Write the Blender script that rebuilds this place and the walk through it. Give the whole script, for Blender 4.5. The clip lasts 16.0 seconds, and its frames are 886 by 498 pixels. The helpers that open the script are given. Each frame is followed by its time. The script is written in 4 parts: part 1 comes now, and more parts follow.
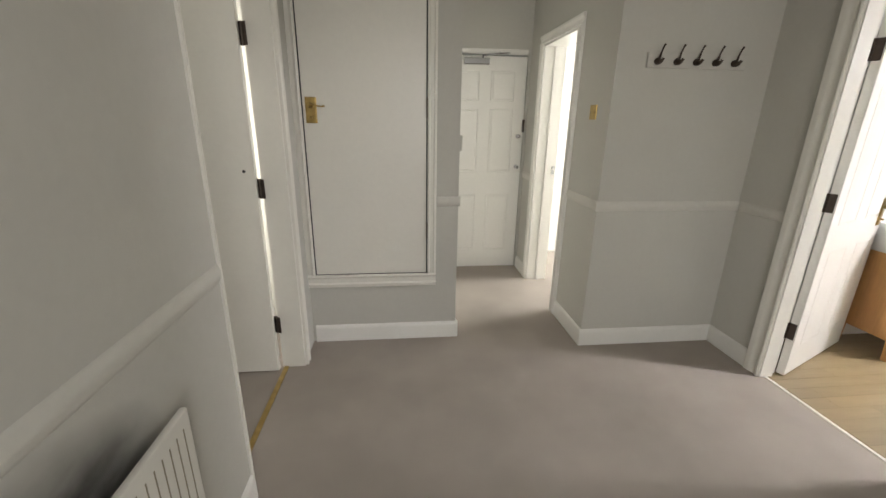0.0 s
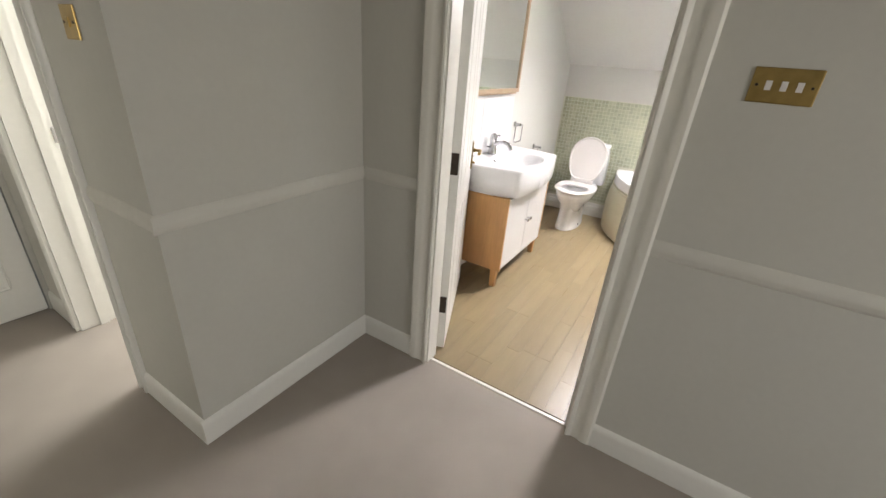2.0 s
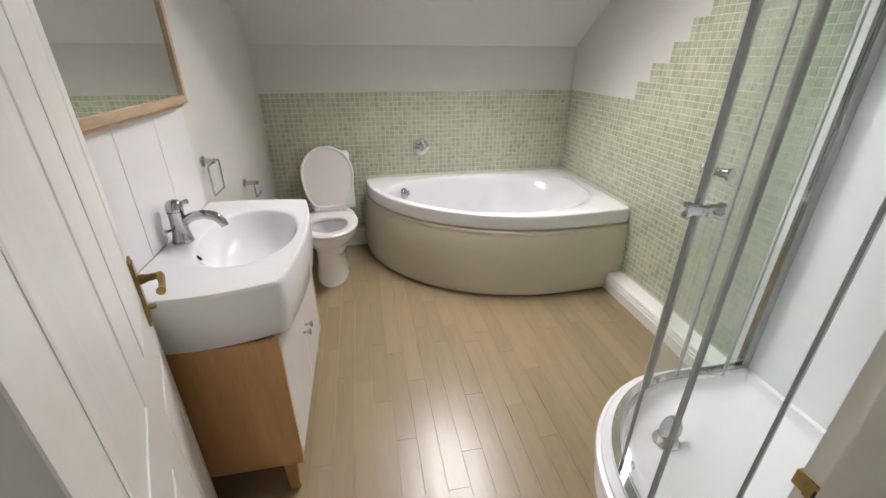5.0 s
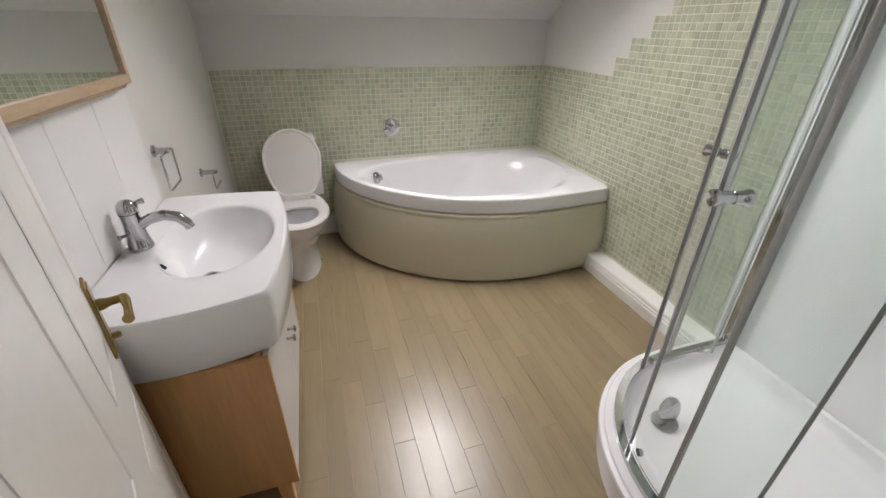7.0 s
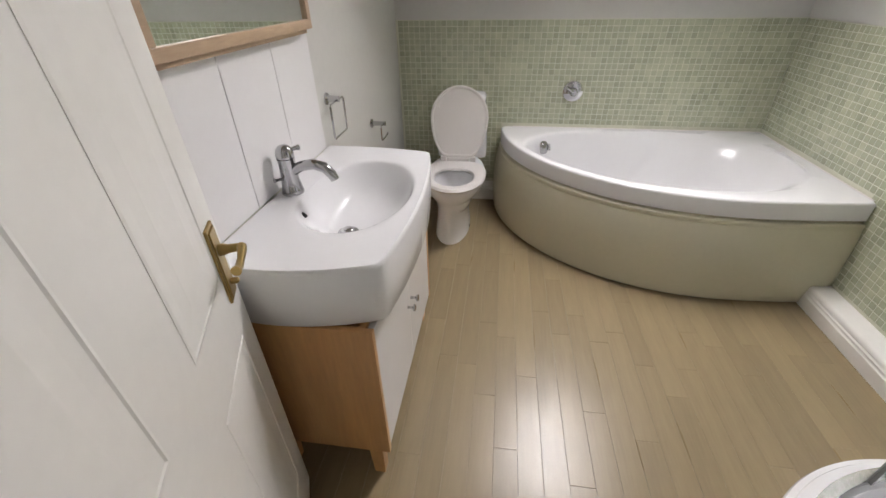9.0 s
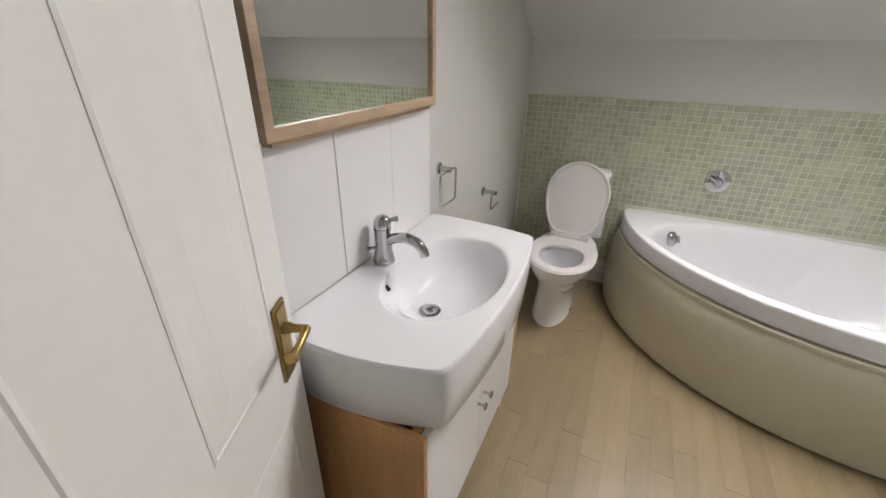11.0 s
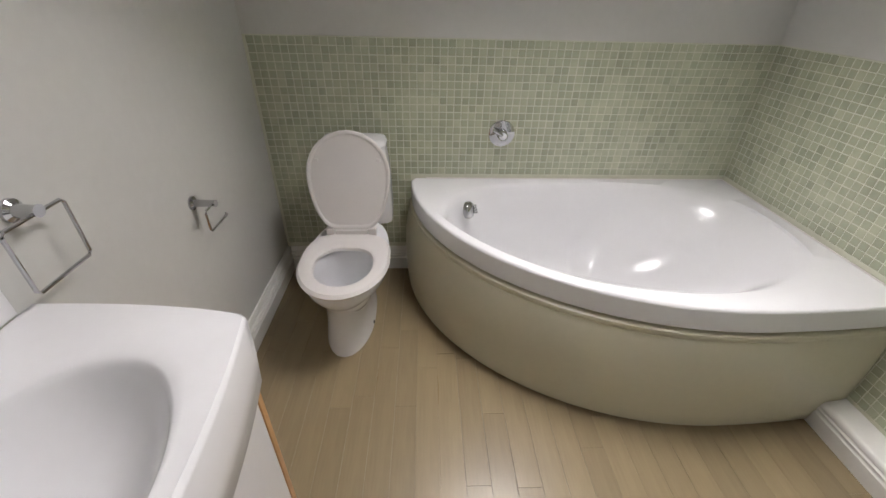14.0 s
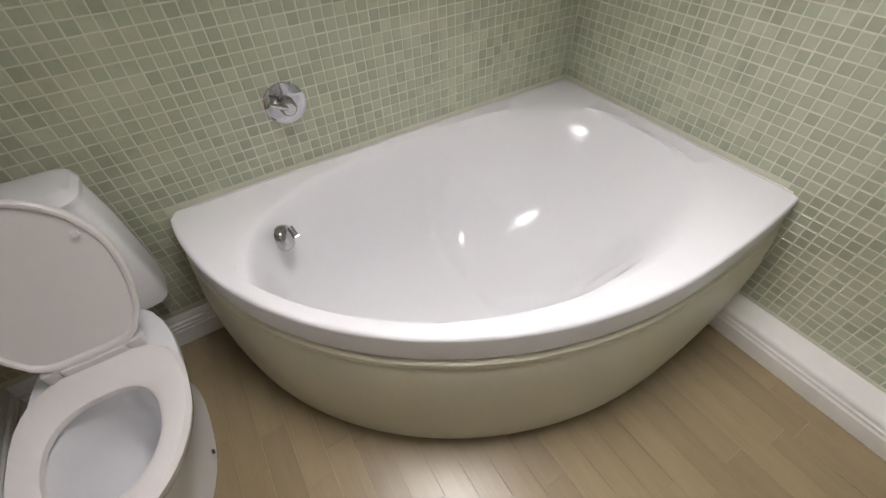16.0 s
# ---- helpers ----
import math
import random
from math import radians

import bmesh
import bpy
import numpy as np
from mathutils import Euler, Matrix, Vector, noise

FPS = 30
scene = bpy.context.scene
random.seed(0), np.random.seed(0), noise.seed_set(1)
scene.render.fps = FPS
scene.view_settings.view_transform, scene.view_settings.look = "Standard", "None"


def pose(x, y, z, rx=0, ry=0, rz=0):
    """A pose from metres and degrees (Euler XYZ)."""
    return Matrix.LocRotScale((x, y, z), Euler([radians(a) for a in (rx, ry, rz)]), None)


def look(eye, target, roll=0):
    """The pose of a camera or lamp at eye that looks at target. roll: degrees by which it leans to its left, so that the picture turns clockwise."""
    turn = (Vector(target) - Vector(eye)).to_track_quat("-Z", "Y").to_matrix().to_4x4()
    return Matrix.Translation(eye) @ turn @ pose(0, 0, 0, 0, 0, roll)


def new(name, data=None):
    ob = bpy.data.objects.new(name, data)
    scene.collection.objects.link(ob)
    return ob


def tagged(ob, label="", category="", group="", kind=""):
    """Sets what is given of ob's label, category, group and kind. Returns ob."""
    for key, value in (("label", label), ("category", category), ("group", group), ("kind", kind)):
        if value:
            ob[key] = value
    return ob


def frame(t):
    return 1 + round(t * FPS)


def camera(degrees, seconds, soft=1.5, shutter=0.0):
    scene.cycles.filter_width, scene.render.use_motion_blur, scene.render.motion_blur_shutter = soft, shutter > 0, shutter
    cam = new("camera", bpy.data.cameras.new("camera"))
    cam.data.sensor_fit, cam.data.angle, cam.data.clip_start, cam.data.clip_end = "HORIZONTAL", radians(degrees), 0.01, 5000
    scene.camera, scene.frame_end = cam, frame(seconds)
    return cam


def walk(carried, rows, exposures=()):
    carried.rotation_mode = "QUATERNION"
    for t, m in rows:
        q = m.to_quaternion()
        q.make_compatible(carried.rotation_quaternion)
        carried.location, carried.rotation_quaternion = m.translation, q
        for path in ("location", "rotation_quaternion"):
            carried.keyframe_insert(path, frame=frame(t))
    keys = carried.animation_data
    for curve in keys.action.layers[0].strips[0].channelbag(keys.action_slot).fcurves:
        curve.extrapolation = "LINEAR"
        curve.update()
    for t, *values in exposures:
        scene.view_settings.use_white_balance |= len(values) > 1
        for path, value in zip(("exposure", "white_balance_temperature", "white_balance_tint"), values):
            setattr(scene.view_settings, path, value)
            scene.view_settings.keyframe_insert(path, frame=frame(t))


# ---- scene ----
cam = camera(95.2, 16.0)
PATH = [
    (0, (-0.068, 0.068, 1.427), (0.138, 1.964, 0.824), 0.9),
    (0.5, (-0.03, 0.387, 1.446), (0.467, 2.222, 0.825), 1.0),
    (1, (0.147, 0.641, 1.48), (1.119, 2.24, 0.775), 1.1),
    (1.5, (0.395, 0.855, 1.472), (1.753, 2.089, 0.677), 2.5),
    (2, (0.601, 1.035, 1.477), (2.158, 1.955, 0.624), 4.5),
    (2.5, (0.796, 1.266, 1.469), (2.507, 1.862, 0.621), 4.8),
    (3, (1.07, 1.379, 1.471), (2.819, 1.845, 0.62), 3.2),
    (3.5, (1.336, 1.466, 1.454), (3.115, 1.798, 0.602), 1.8),
    (4, (1.58, 1.634, 1.44), (3.394, 1.671, 0.599), 1.8),
    (4.5, (1.796, 1.66, 1.44), (3.602, 1.457, 0.606), 1.2),
    (6.8, (2.082, 1.773, 1.473), (3.761, 1.235, 0.53), 0.4),
    (7, (2.088, 1.772, 1.443), (3.765, 1.248, 0.487), 0.6),
    (7.5, (2.131, 1.704, 1.407), (3.788, 1.332, 0.351), 1.0),
    (8, (2.188, 1.669, 1.415), (3.873, 1.589, 0.342), 0.5),
    (8.5, (2.213, 1.645, 1.406), (3.894, 1.807, 0.334), -0.8),
    (8.7, (2.246, 1.69, 1.403), (3.917, 1.885, 0.322), -1.0),
    (10.8, (2.443, 1.675, 1.394), (4.004, 2.374, 0.357), 0.5),
    (11, (2.455, 1.683, 1.451), (4.076, 2.445, 0.561), 0.9),
    (11.5, (2.464, 1.704, 1.555), (4.169, 2.553, 0.945), 1.9),
    (12, (2.529, 1.689, 1.519), (4.277, 2.355, 0.811), 1.3),
    (12.5, (2.658, 1.688, 1.441), (4.392, 2.076, 0.523), 0.0),
    (13, (2.809, 1.681, 1.391), (4.498, 1.914, 0.345), -0.6),
    (13.5, (3.008, 1.626, 1.376), (4.685, 1.748, 0.293), -0.7),
    (14, (3.184, 1.605, 1.388), (4.862, 1.518, 0.303), 1.5),
    (14.5, (3.391, 1.633, 1.421), (5.01, 1.226, 0.32), 2.2),
    (15, (3.532, 1.619, 1.39), (5.049, 0.996, 0.245), 1.5),
    (15.5, (3.729, 1.494, 1.347), (5.136, 0.833, 0.089), -1.9),
    (16, (3.873, 1.431, 1.367), (5.069, 0.735, -0.077), -2.4),
]
EXPOSURES = [(0.0, 1.12), (1.0, 0.98), (2.0, 0.98), (3.0, 0.78), (3.5, 0.55), (4.0, 0.32), (4.5, 0.12), (7.0, -0.25), (8.5, -0.25), (11.0, -0.25), (11.5, -0.48), (12.0, -0.42), (12.5, -0.27), (13.0, -0.40), (14.0, -0.40), (15.0, -0.35), (16.0, -0.50)]
walk(cam, [(t, look(eye, target, roll)) for t, eye, target, roll in PATH], EXPOSURES)

# ---------------------------------------------------------------- plan
HALL_X0, HALL_X1 = -0.66, 2.05      # hall side walls
BATH_X0, BATH_X1 = 2.178, 5.146      # bathroom: door wall, back wall
BATH_Y0, BATH_Y1 = 0.014, 2.38      # bathroom: shower side wall, basin side wall
CEIL = 2.5
EAVE = 1.51                         # where the back wall meets the slope
SLOPE = math.atan(0.68)
DOOR_Y0, DOOR_Y1 = 1.165, 1.975      # bathroom doorway
SKY_Y0, SKY_Y1, SKY_U0, SKY_U1 = 0.825, 1.36, 0.556, 1.42

# ---------------------------------------------------------------- light
world = bpy.data.worlds.new("world")
scene.world = world
world.use_nodes = True
sky = world.node_tree.nodes.new("ShaderNodeTexSky")
sky.sky_type, sky.sun_disc = "NISHITA", False
sky.sun_elevation, sky.sun_rotation = radians(35), radians(200)
world.node_tree.nodes["Background"].inputs["Strength"].default_value = 0.1
world.node_tree.links.new(sky.outputs["Color"], world.node_tree.nodes["Background"].inputs["Color"])


def area_lamp(name, m, sx, sy, watts, colour):
    data = bpy.data.lights.new(name, "AREA")
    data.shape, data.size, data.size_y, data.energy, data.color = "RECTANGLE", sx, sy, watts, colour
    ob = new(name, data)
    ob.matrix_world = m
    return ob


SLOPE_M = Matrix.Translation((5.146, 0, EAVE)) @ Matrix(((-math.cos(SLOPE), 0, math.sin(SLOPE), 0), (0, 1, 0, 0), (math.sin(SLOPE), 0, math.cos(SLOPE), 0), (0, 0, 0, 1)))
sky_mid = SLOPE_M @ Vector(((SKY_U0 + SKY_U1) / 2, (SKY_Y0 + SKY_Y1) / 2, 0.246))
area_lamp("skylight_daylight", look(sky_mid, sky_mid - (SLOPE_M.to_3x3() @ Vector((0, 0, 1)))), 0.53, 0.86, 53, (1.0, 0.945, 0.97))
# Unseen source, added to brighten the room beyond and the corridor
area_lamp("kitchen_fill_light", look((3.44, 3.4, 1.5), (1.3, 3.3, 0.9)), 1.0, 1.3, 78, (1.0, 0.98, 0.94))
# Unseen source, placed so that the side room door's gap shows white
area_lamp("bedroom_gap_light", look((-1.50, 2.665, 1.25), (-1.50, 0.0, 1.1)), 1.35, 1.9, 14, (1.0, 0.97, 0.92))
# Fill lamp added behind the camera; no such source is known
area_lamp("hall_fill_light", look((0.65, -1.68, 1.55), (0.65, 2.0, 1.0)), 1.1, 1.1, 13, (1.0, 0.97, 0.93))


# ---------------------------------------------------------------- materials
def shader(name, colour, rough=0.6, metal=0.0, vary=0.06, grain=40.0, stain=1.5, bump=0.05, bump_scale=120.0, spec=0.5, per_object=0.0, per_island=0.0, rough_vary=0.0, stretch=None):
    """Paint or solid with large stains, fine grain and relief."""
    mat = bpy.data.materials.new(name)
    mat.use_nodes = True
    nt = mat.node_tree
    p = nt.nodes["Principled BSDF"]
    p.inputs["Roughness"].default_value, p.inputs["Metallic"].default_value = rough, metal
    p.inputs["Specular IOR Level"].default_value = spec
    tc = nt.nodes.new("ShaderNodeTexCoord")
    source = tc.outputs["Object"]
    if stretch:
        mp = nt.nodes.new("ShaderNodeMapping")
        mp.inputs["Scale"].default_value = stretch
        nt.links.new(source, mp.inputs["Vector"])
        source = mp.outputs["Vector"]

    def tex(scale, detail):
        n = nt.nodes.new("ShaderNodeTexNoise")
        n.inputs["Scale"].default_value, n.inputs["Detail"].default_value = scale, detail
        nt.links.new(source, n.inputs["Vector"])
        return n.outputs["Fac"]

    def math_node(op, a, b):
        n = nt.nodes.new("ShaderNodeMath")
        n.operation = op
        for i, v in enumerate((a, b)):
            if isinstance(v, (int, float)):
                n.inputs[i].default_value = v
            else:
                nt.links.new(v, n.inputs[i])
        return n.outputs[0]

    total = math_node("ADD", math_node("MULTIPLY", tex(stain, 3), 0.6), math_node("MULTIPLY", tex(grain, 4), 0.4))
    if per_object:
        info = nt.nodes.new("ShaderNodeObjectInfo")
        total = math_node("ADD", total, math_node("MULTIPLY", math_node("SUBTRACT", info.outputs["Random"], 0.5), per_object))
    if per_island:
        geo = nt.nodes.new("ShaderNodeNewGeometry")
        total = math_node("ADD", total, math_node("MULTIPLY", math_node("SUBTRACT", geo.outputs["Random Per Island"], 0.5), per_island))
    ramp = nt.nodes.new("ShaderNodeValToRGB")
    lo = [max(0.0, c * (1 - vary * 2)) for c in colour]
    hi = [min(1.0, c * (1 + vary * 2)) for c in colour]
    ramp.color_ramp.elements[0].position, ramp.color_ramp.elements[0].color = 0.25, (*lo, 1)
    ramp.color_ramp.elements[1].position, ramp.color_ramp.elements[1].color = 0.75, (*hi, 1)
    nt.links.new(total, ramp.inputs["Fac"])
    nt.links.new(ramp.outputs["Color"], p.inputs["Base Color"])
    if rough_vary:
        nt.links.new(math_node("ADD", math_node("MULTIPLY", math_node("SUBTRACT", tex(stain * 1.7, 5), 0.5), rough_vary * 2.5), rough), p.inputs["Roughness"])
    if bump:
        b = nt.nodes.new("ShaderNodeBump")
        b.inputs["Strength"].default_value, b.inputs["Distance"].default_value = bump, 0.004
        nt.links.new(tex(bump_scale, 3), b.inputs["Height"])
        nt.links.new(b.outputs["Normal"], p.inputs["Normal"])
    return mat


M_HALL = shader("hall_emulsion", (0.554, 0.543, 0.500), 0.7, vary=0.02, bump=0.08, bump_scale=160, spec=0.3)
# Hall paint made lighter: the light that the dado rail catches
M_RAIL_LIT = shader("hall_emulsion_rail_lit", (0.63, 0.615, 0.565), 0.6, vary=0.02, bump=0.06, bump_scale=160, spec=0.35)
M_BATHWALL = shader("bathroom_emulsion", (0.60, 0.595, 0.565), 0.55, vary=0.02, bump=0.08, bump_scale=160, spec=0.35)
M_CEIL = shader("ceiling_emulsion", (0.64, 0.635, 0.61), 0.8, vary=0.02, bump=0.05, spec=0.2)
M_GLOSS = shader("white_gloss_paint", (0.80, 0.79, 0.75), 0.28, vary=0.02, bump=0.05, bump_scale=60)
M_CREAM = shader("cream_gloss_paint", (0.78, 0.76, 0.70), 0.35, vary=0.02, bump=0.04, bump_scale=60)
M_CARPET = shader("carpet_pile", (0.36, 0.32, 0.285), 0.95, vary=0.10, grain=420, stain=2.2, bump=0.5, bump_scale=600, spec=0.1)
M_FLOOR = shader("limed_oak_plank", (0.262, 0.201, 0.115), 0.31, vary=0.07, grain=24, stain=5, bump=0.02, bump_scale=40, per_object=0.34, rough_vary=0.08, spec=0.5, stretch=(0.35, 5, 5))
M_GAP = shader("dark_joint", (0.19, 0.14, 0.085), 0.8)
M_SLOT = shader("heater_slot", (0.30, 0.27, 0.20), 0.8)
M_CERAMIC = shader("white_ceramic", (0.82, 0.82, 0.83), 0.10, vary=0.01, bump=0.0)
M_ACRYLIC = shader("white_acrylic", (0.82, 0.82, 0.83), 0.16, vary=0.01, bump=0.0)
M_PLASTIC = shader("white_plastic", (0.74, 0.71, 0.69), 0.3, vary=0.01, bump=0.0)
M_PANEL = shader("cream_bath_panel", (0.60, 0.565, 0.43), 0.32, vary=0.02, bump=0.02)
M_CHROME = shader("chrome", (0.53, 0.53, 0.54), 0.05, 1.0, vary=0.02, bump=0.0)
M_SEAL = shader("satin_grey_seal", (0.40, 0.405, 0.395), 0.22, vary=0.03, bump=0.0)
M_BRASS = shader("aged_brass", (0.40, 0.285, 0.11), 0.32, 1.0, vary=0.22, grain=25, bump=0.05)
M_BRONZE = shader("dark_bronze", (0.06, 0.045, 0.035), 0.4, 0.6, vary=0.2, bump=0.1)
M_OAK = shader("light_oak_veneer", (0.52, 0.28, 0.11), 0.4, vary=0.10, grain=14, stain=3, bump=0.05, stretch=(6, 6, 0.7))
M_FRAMEWOOD = shader("frame_wood", (0.42, 0.30, 0.20), 0.4, vary=0.15, grain=18, bump=0.06, stretch=(1, 6, 6))
M_WHITELAM = shader("white_laminate", (0.74, 0.73, 0.73), 0.25, vary=0.01, bump=0.0)
M_TILE = shader("green_glass_mosaic", (0.425, 0.445, 0.325), 0.14, vary=0.10, grain=25, stain=6, bump=0.02, per_object=0.30)
M_TILE_FAR = shader("green_glass_mosaic_joined", (0.425, 0.445, 0.325), 0.14, vary=0.10, grain=25, stain=6, bump=0.02, per_island=0.30)
M_GROUT = shader("pale_grout", (0.60, 0.605, 0.49), 0.8, vary=0.05, bump=0.1)
M_WTILE = shader("white_wall_tile", (0.80, 0.79, 0.79), 0.12, vary=0.01, bump=0.0)


def fading_patch(name):
    """Dark and patchy, thinning out to nothing at its rim."""
    mat = shader(name, (0.07, 0.065, 0.06), 0.9)
    nt = mat.node_tree
    tc = nt.nodes.new("ShaderNodeTexCoord")
    grad = nt.nodes.new("ShaderNodeTexGradient")
    grad.gradient_type = "SPHERICAL"
    noise = nt.nodes.new("ShaderNodeTexNoise")
    noise.inputs["Scale"].default_value, noise.inputs["Detail"].default_value = 2.5, 3
    mul = nt.nodes.new("ShaderNodeMath")
    mul.operation, mul.use_clamp = "MULTIPLY", True
    nt.links.new(tc.outputs["Object"], grad.inputs["Vector"])
    nt.links.new(tc.outputs["Object"], noise.inputs["Vector"])
    nt.links.new(grad.outputs["Fac"], mul.inputs[0])
    nt.links.new(noise.outputs["Fac"], mul.inputs[1])
    gain = nt.nodes.new("ShaderNodeMath")
    gain.operation, gain.use_clamp = "MULTIPLY", True
    gain.inputs[1].default_value = 2.2
    nt.links.new(mul.outputs[0], gain.inputs[0])
    nt.links.new(gain.outputs[0], nt.nodes["Principled BSDF"].inputs["Alpha"])
    return mat


M_DARK_PATCH = fading_patch("dark_patch_fading")
# Near-black for a fixing cap, and for painted shade in gaps and holes
M_DARK = shader("gap_shade_and_cap", (0.03, 0.03, 0.03), 0.6)
M_MIRROR = shader("mirror_silver", (0.86, 0.89, 0.86), 0.01, 1.0, vary=0.0, bump=0.0)


def glass(name, tint, rough=0.0):
    mat = bpy.data.materials.new(name)
    mat.use_nodes = True
    p = mat.node_tree.nodes["Principled BSDF"]
    p.inputs["Base Color"].default_value = (*tint, 1)
    p.inputs["Roughness"].default_value = rough
    p.inputs["Transmission Weight"].default_value = 1.0
    p.inputs["IOR"].default_value = 1.05 if rough else 1.3
    return mat


M_GLASS = glass("clear_glass", (0.93, 0.97, 0.95))


# ---------------------------------------------------------------- helpers
def part(name, bm, material, parent=None, label="", smooth=False):
    mesh = bpy.data.meshes.new(name)
    bmesh.ops.recalc_face_normals(bm, faces=bm.faces)
    if smooth:
        for f in bm.faces:
            f.smooth = True
        for e in bm.edges:
            if len(e.link_faces) == 2 and e.calc_face_angle(0) > radians(40):
                e.smooth = False
    bm.to_mesh(mesh)
    bm.free()
    mesh.materials.append(material)
    ob = new(name, mesh)
    if parent:
        ob.parent = parent
    if label:
        ob["label"] = label
    return ob


def thing(name, label, category, at=(0, 0, 0), turn=0.0, group="", kind=""):
    ob = new(name)
    ob.empty_display_size = 0.1
    ob.matrix_world = pose(*at, 0, 0, turn)
    return tagged(ob, label, category, group, kind)


def box(lo, hi, bevel=0.0, bm=None, m=None, segments=2):
    out = bm or bmesh.new()
    made = bmesh.ops.create_cube(out, size=1)["verts"]
    lo, hi = Vector(lo), Vector(hi)
    for v in made:
        v.co = Vector((lo[i] + (v.co[i] + 0.5) * (hi[i] - lo[i]) for i in range(3)))
    if bevel:
        edges = list({e for v in made for e in v.link_edges})
        r = bmesh.ops.bevel(out, geom=edges, offset=bevel, segments=segments, affect="EDGES", profile=0.6)
        made = list({v for f in r["faces"] for v in f.verts} | {v for v in made if v.is_valid})
    if m:
        for v in made:
            v.co = m @ v.co
    return out


def boxes(pairs, bm=None, m=None):
    out = bm or bmesh.new()
    for lo, hi in pairs:
        box(lo, hi, 0, out, m)
    return out


def loft(rings, bm=None, cap_first=True, cap_last=True, closed=True):
    out = bm or bmesh.new()
    rows = [[out.verts.new(p) for p in ring] for ring in rings]
    n = len(rows[0])
    for a, b in zip(rows, rows[1:]):
        for i in range(n if closed else n - 1):
            out.faces.new((a[i], a[(i + 1) % n], b[(i + 1) % n], b[i]))
    if cap_first:
        out.faces.new(rows[0][::-1])
    if cap_last:
        out.faces.new(rows[-1])
    return out


def circle(c, r, axis="z", n=20):
    out = []
    for i in range(n):
        a = 2 * math.pi * i / n
        u, v = r * math.cos(a), r * math.sin(a)
        out.append(Vector(c) + Vector({"z": (u, v, 0), "x": (0, u, v), "y": (u, 0, v)}[axis]))
    return out


def lathe(profile, base, axis="z", n=20, bm=None):
    """Rings of (height, radius) along an axis from base."""
    d = Vector({"z": (0, 0, 1), "x": (1, 0, 0), "y": (0, 1, 0)}[axis])
    return loft([circle(Vector(base) + d * h, max(r, 1e-4), axis, n) for h, r in profile], bm)


def tube(points, r, n=10, bm=None, closed=False):
    """A round bar along points; r is a number or one for each point."""
    pts = [Vector(p) for p in points]
    rings, k = [], len(pts)
    ref = Vector((0.31, 0.22, 0.92))
    for i, p in enumerate(pts):
        a = pts[(i - 1) % k] if closed else pts[max(i - 1, 0)]
        b = pts[(i + 1) % k] if closed else pts[min(i + 1, k - 1)]
        t = (b - a).normalized()
        side = t.cross(ref).normalized()
        up = side.cross(t)
        rad = r[i] if isinstance(r, (list, tuple)) else r
        rings.append([p + side * rad * math.cos(2 * math.pi * j / n) + up * rad * math.sin(2 * math.pi * j / n) for j in range(n)])
    if closed:
        rings.append(rings[0])
    return loft(rings, bm, not closed, not closed)


def sweep_profile(profile, a, b, out_dir, bm=None):
    """A moulding: profile points (proud, height across) swept from a to b; out_dir is the wall's normal, across is taken from a x b."""
    a, b, o = Vector(a), Vector(b), Vector(out_dir)
    across = (b - a).normalized().cross(o)
    if across.z < -0.5:
        across = -across
    return loft([[p + o * x + across * y for x, y in profile] for p in (a, b)], bm)


# ---------------------------------------------------------------- structure
def wall(name, pairs, material, label):
    return tagged(part(name, boxes(pairs), material), label, "wall", kind="structure")


H = CEIL
wall("wall_hall_west", [((-0.78, -1.7, 0), (HALL_X0, 1.362, H)), ((-0.78, 1.362, 2.06), (HALL_X0, 2.28, H)), ((-0.78, 2.28, 0), (HALL_X0, 2.70, H))], M_HALL, "grey painted plaster wall of the hall")
wall("wall_cupboard", [((HALL_X0, 2.56, 0), (0.295, 2.70, H))], M_HALL, "grey painted plaster wall round the cupboard")
wall("wall_corridor_west", [((0.175, 2.70, 0), (0.295, 3.93, H))], M_HALL, "grey painted corridor wall")
wall("wall_entry", [((0.175, 3.93, 0), (0.33, 4.08, H)), ((0.33, 3.93, 2.00), (1.095, 4.08, H)), ((1.095, 3.93, 0), (1.24, 4.08, H))], M_HALL, "grey painted wall round the entrance door")
wall("wall_corridor_east", [((1.12, 2.375, 0), (1.24, 2.90, H)), ((1.12, 2.90, 2.03), (1.24, 3.58, H)), ((1.12, 3.58, 0), (1.24, 3.93, H))], M_HALL, "grey painted corridor wall with doorway")
wall("wall_hooks", [((1.24, 2.375, 0), (HALL_X1, 2.505, H))], M_HALL, "grey painted plaster wall behind the coat hooks")
wall("wall_doorway", [((HALL_X1, DOOR_Y1, 0), (2.167, 2.505, H)), ((HALL_X1, DOOR_Y0, 2.02), (BATH_X0, DOOR_Y1, H)), ((HALL_X1, -1.7, 0), (BATH_X0, DOOR_Y0, H))], M_HALL, "painted partition wall with the bathroom doorway")
# Unseen end wall, invented to close the hall and hold the fill lamp
wall("wall_landing", [((-0.78, -1.82, 0), (BATH_X0, -1.70, 0.95)), ((-0.78, -1.82, 2.15), (BATH_X0, -1.70, H)), ((-0.78, -1.82, 0.95), (0.05, -1.70, 2.15)), ((1.25, -1.82, 0.95), (BATH_X0, -1.70, 2.15))], M_HALL, "unseen grey end wall of the hall, opened for the fill light")
wall("wall_basin", [((2.168, BATH_Y1, 0), (5.30, 2.505, H))], M_BATHWALL, "white painted wall behind the basin")
wall("wall_bath_back", [((BATH_X1, BATH_Y0, 0), (5.30, BATH_Y1, EAVE + 0.1))], M_BATHWALL, "white painted low wall behind the bath")
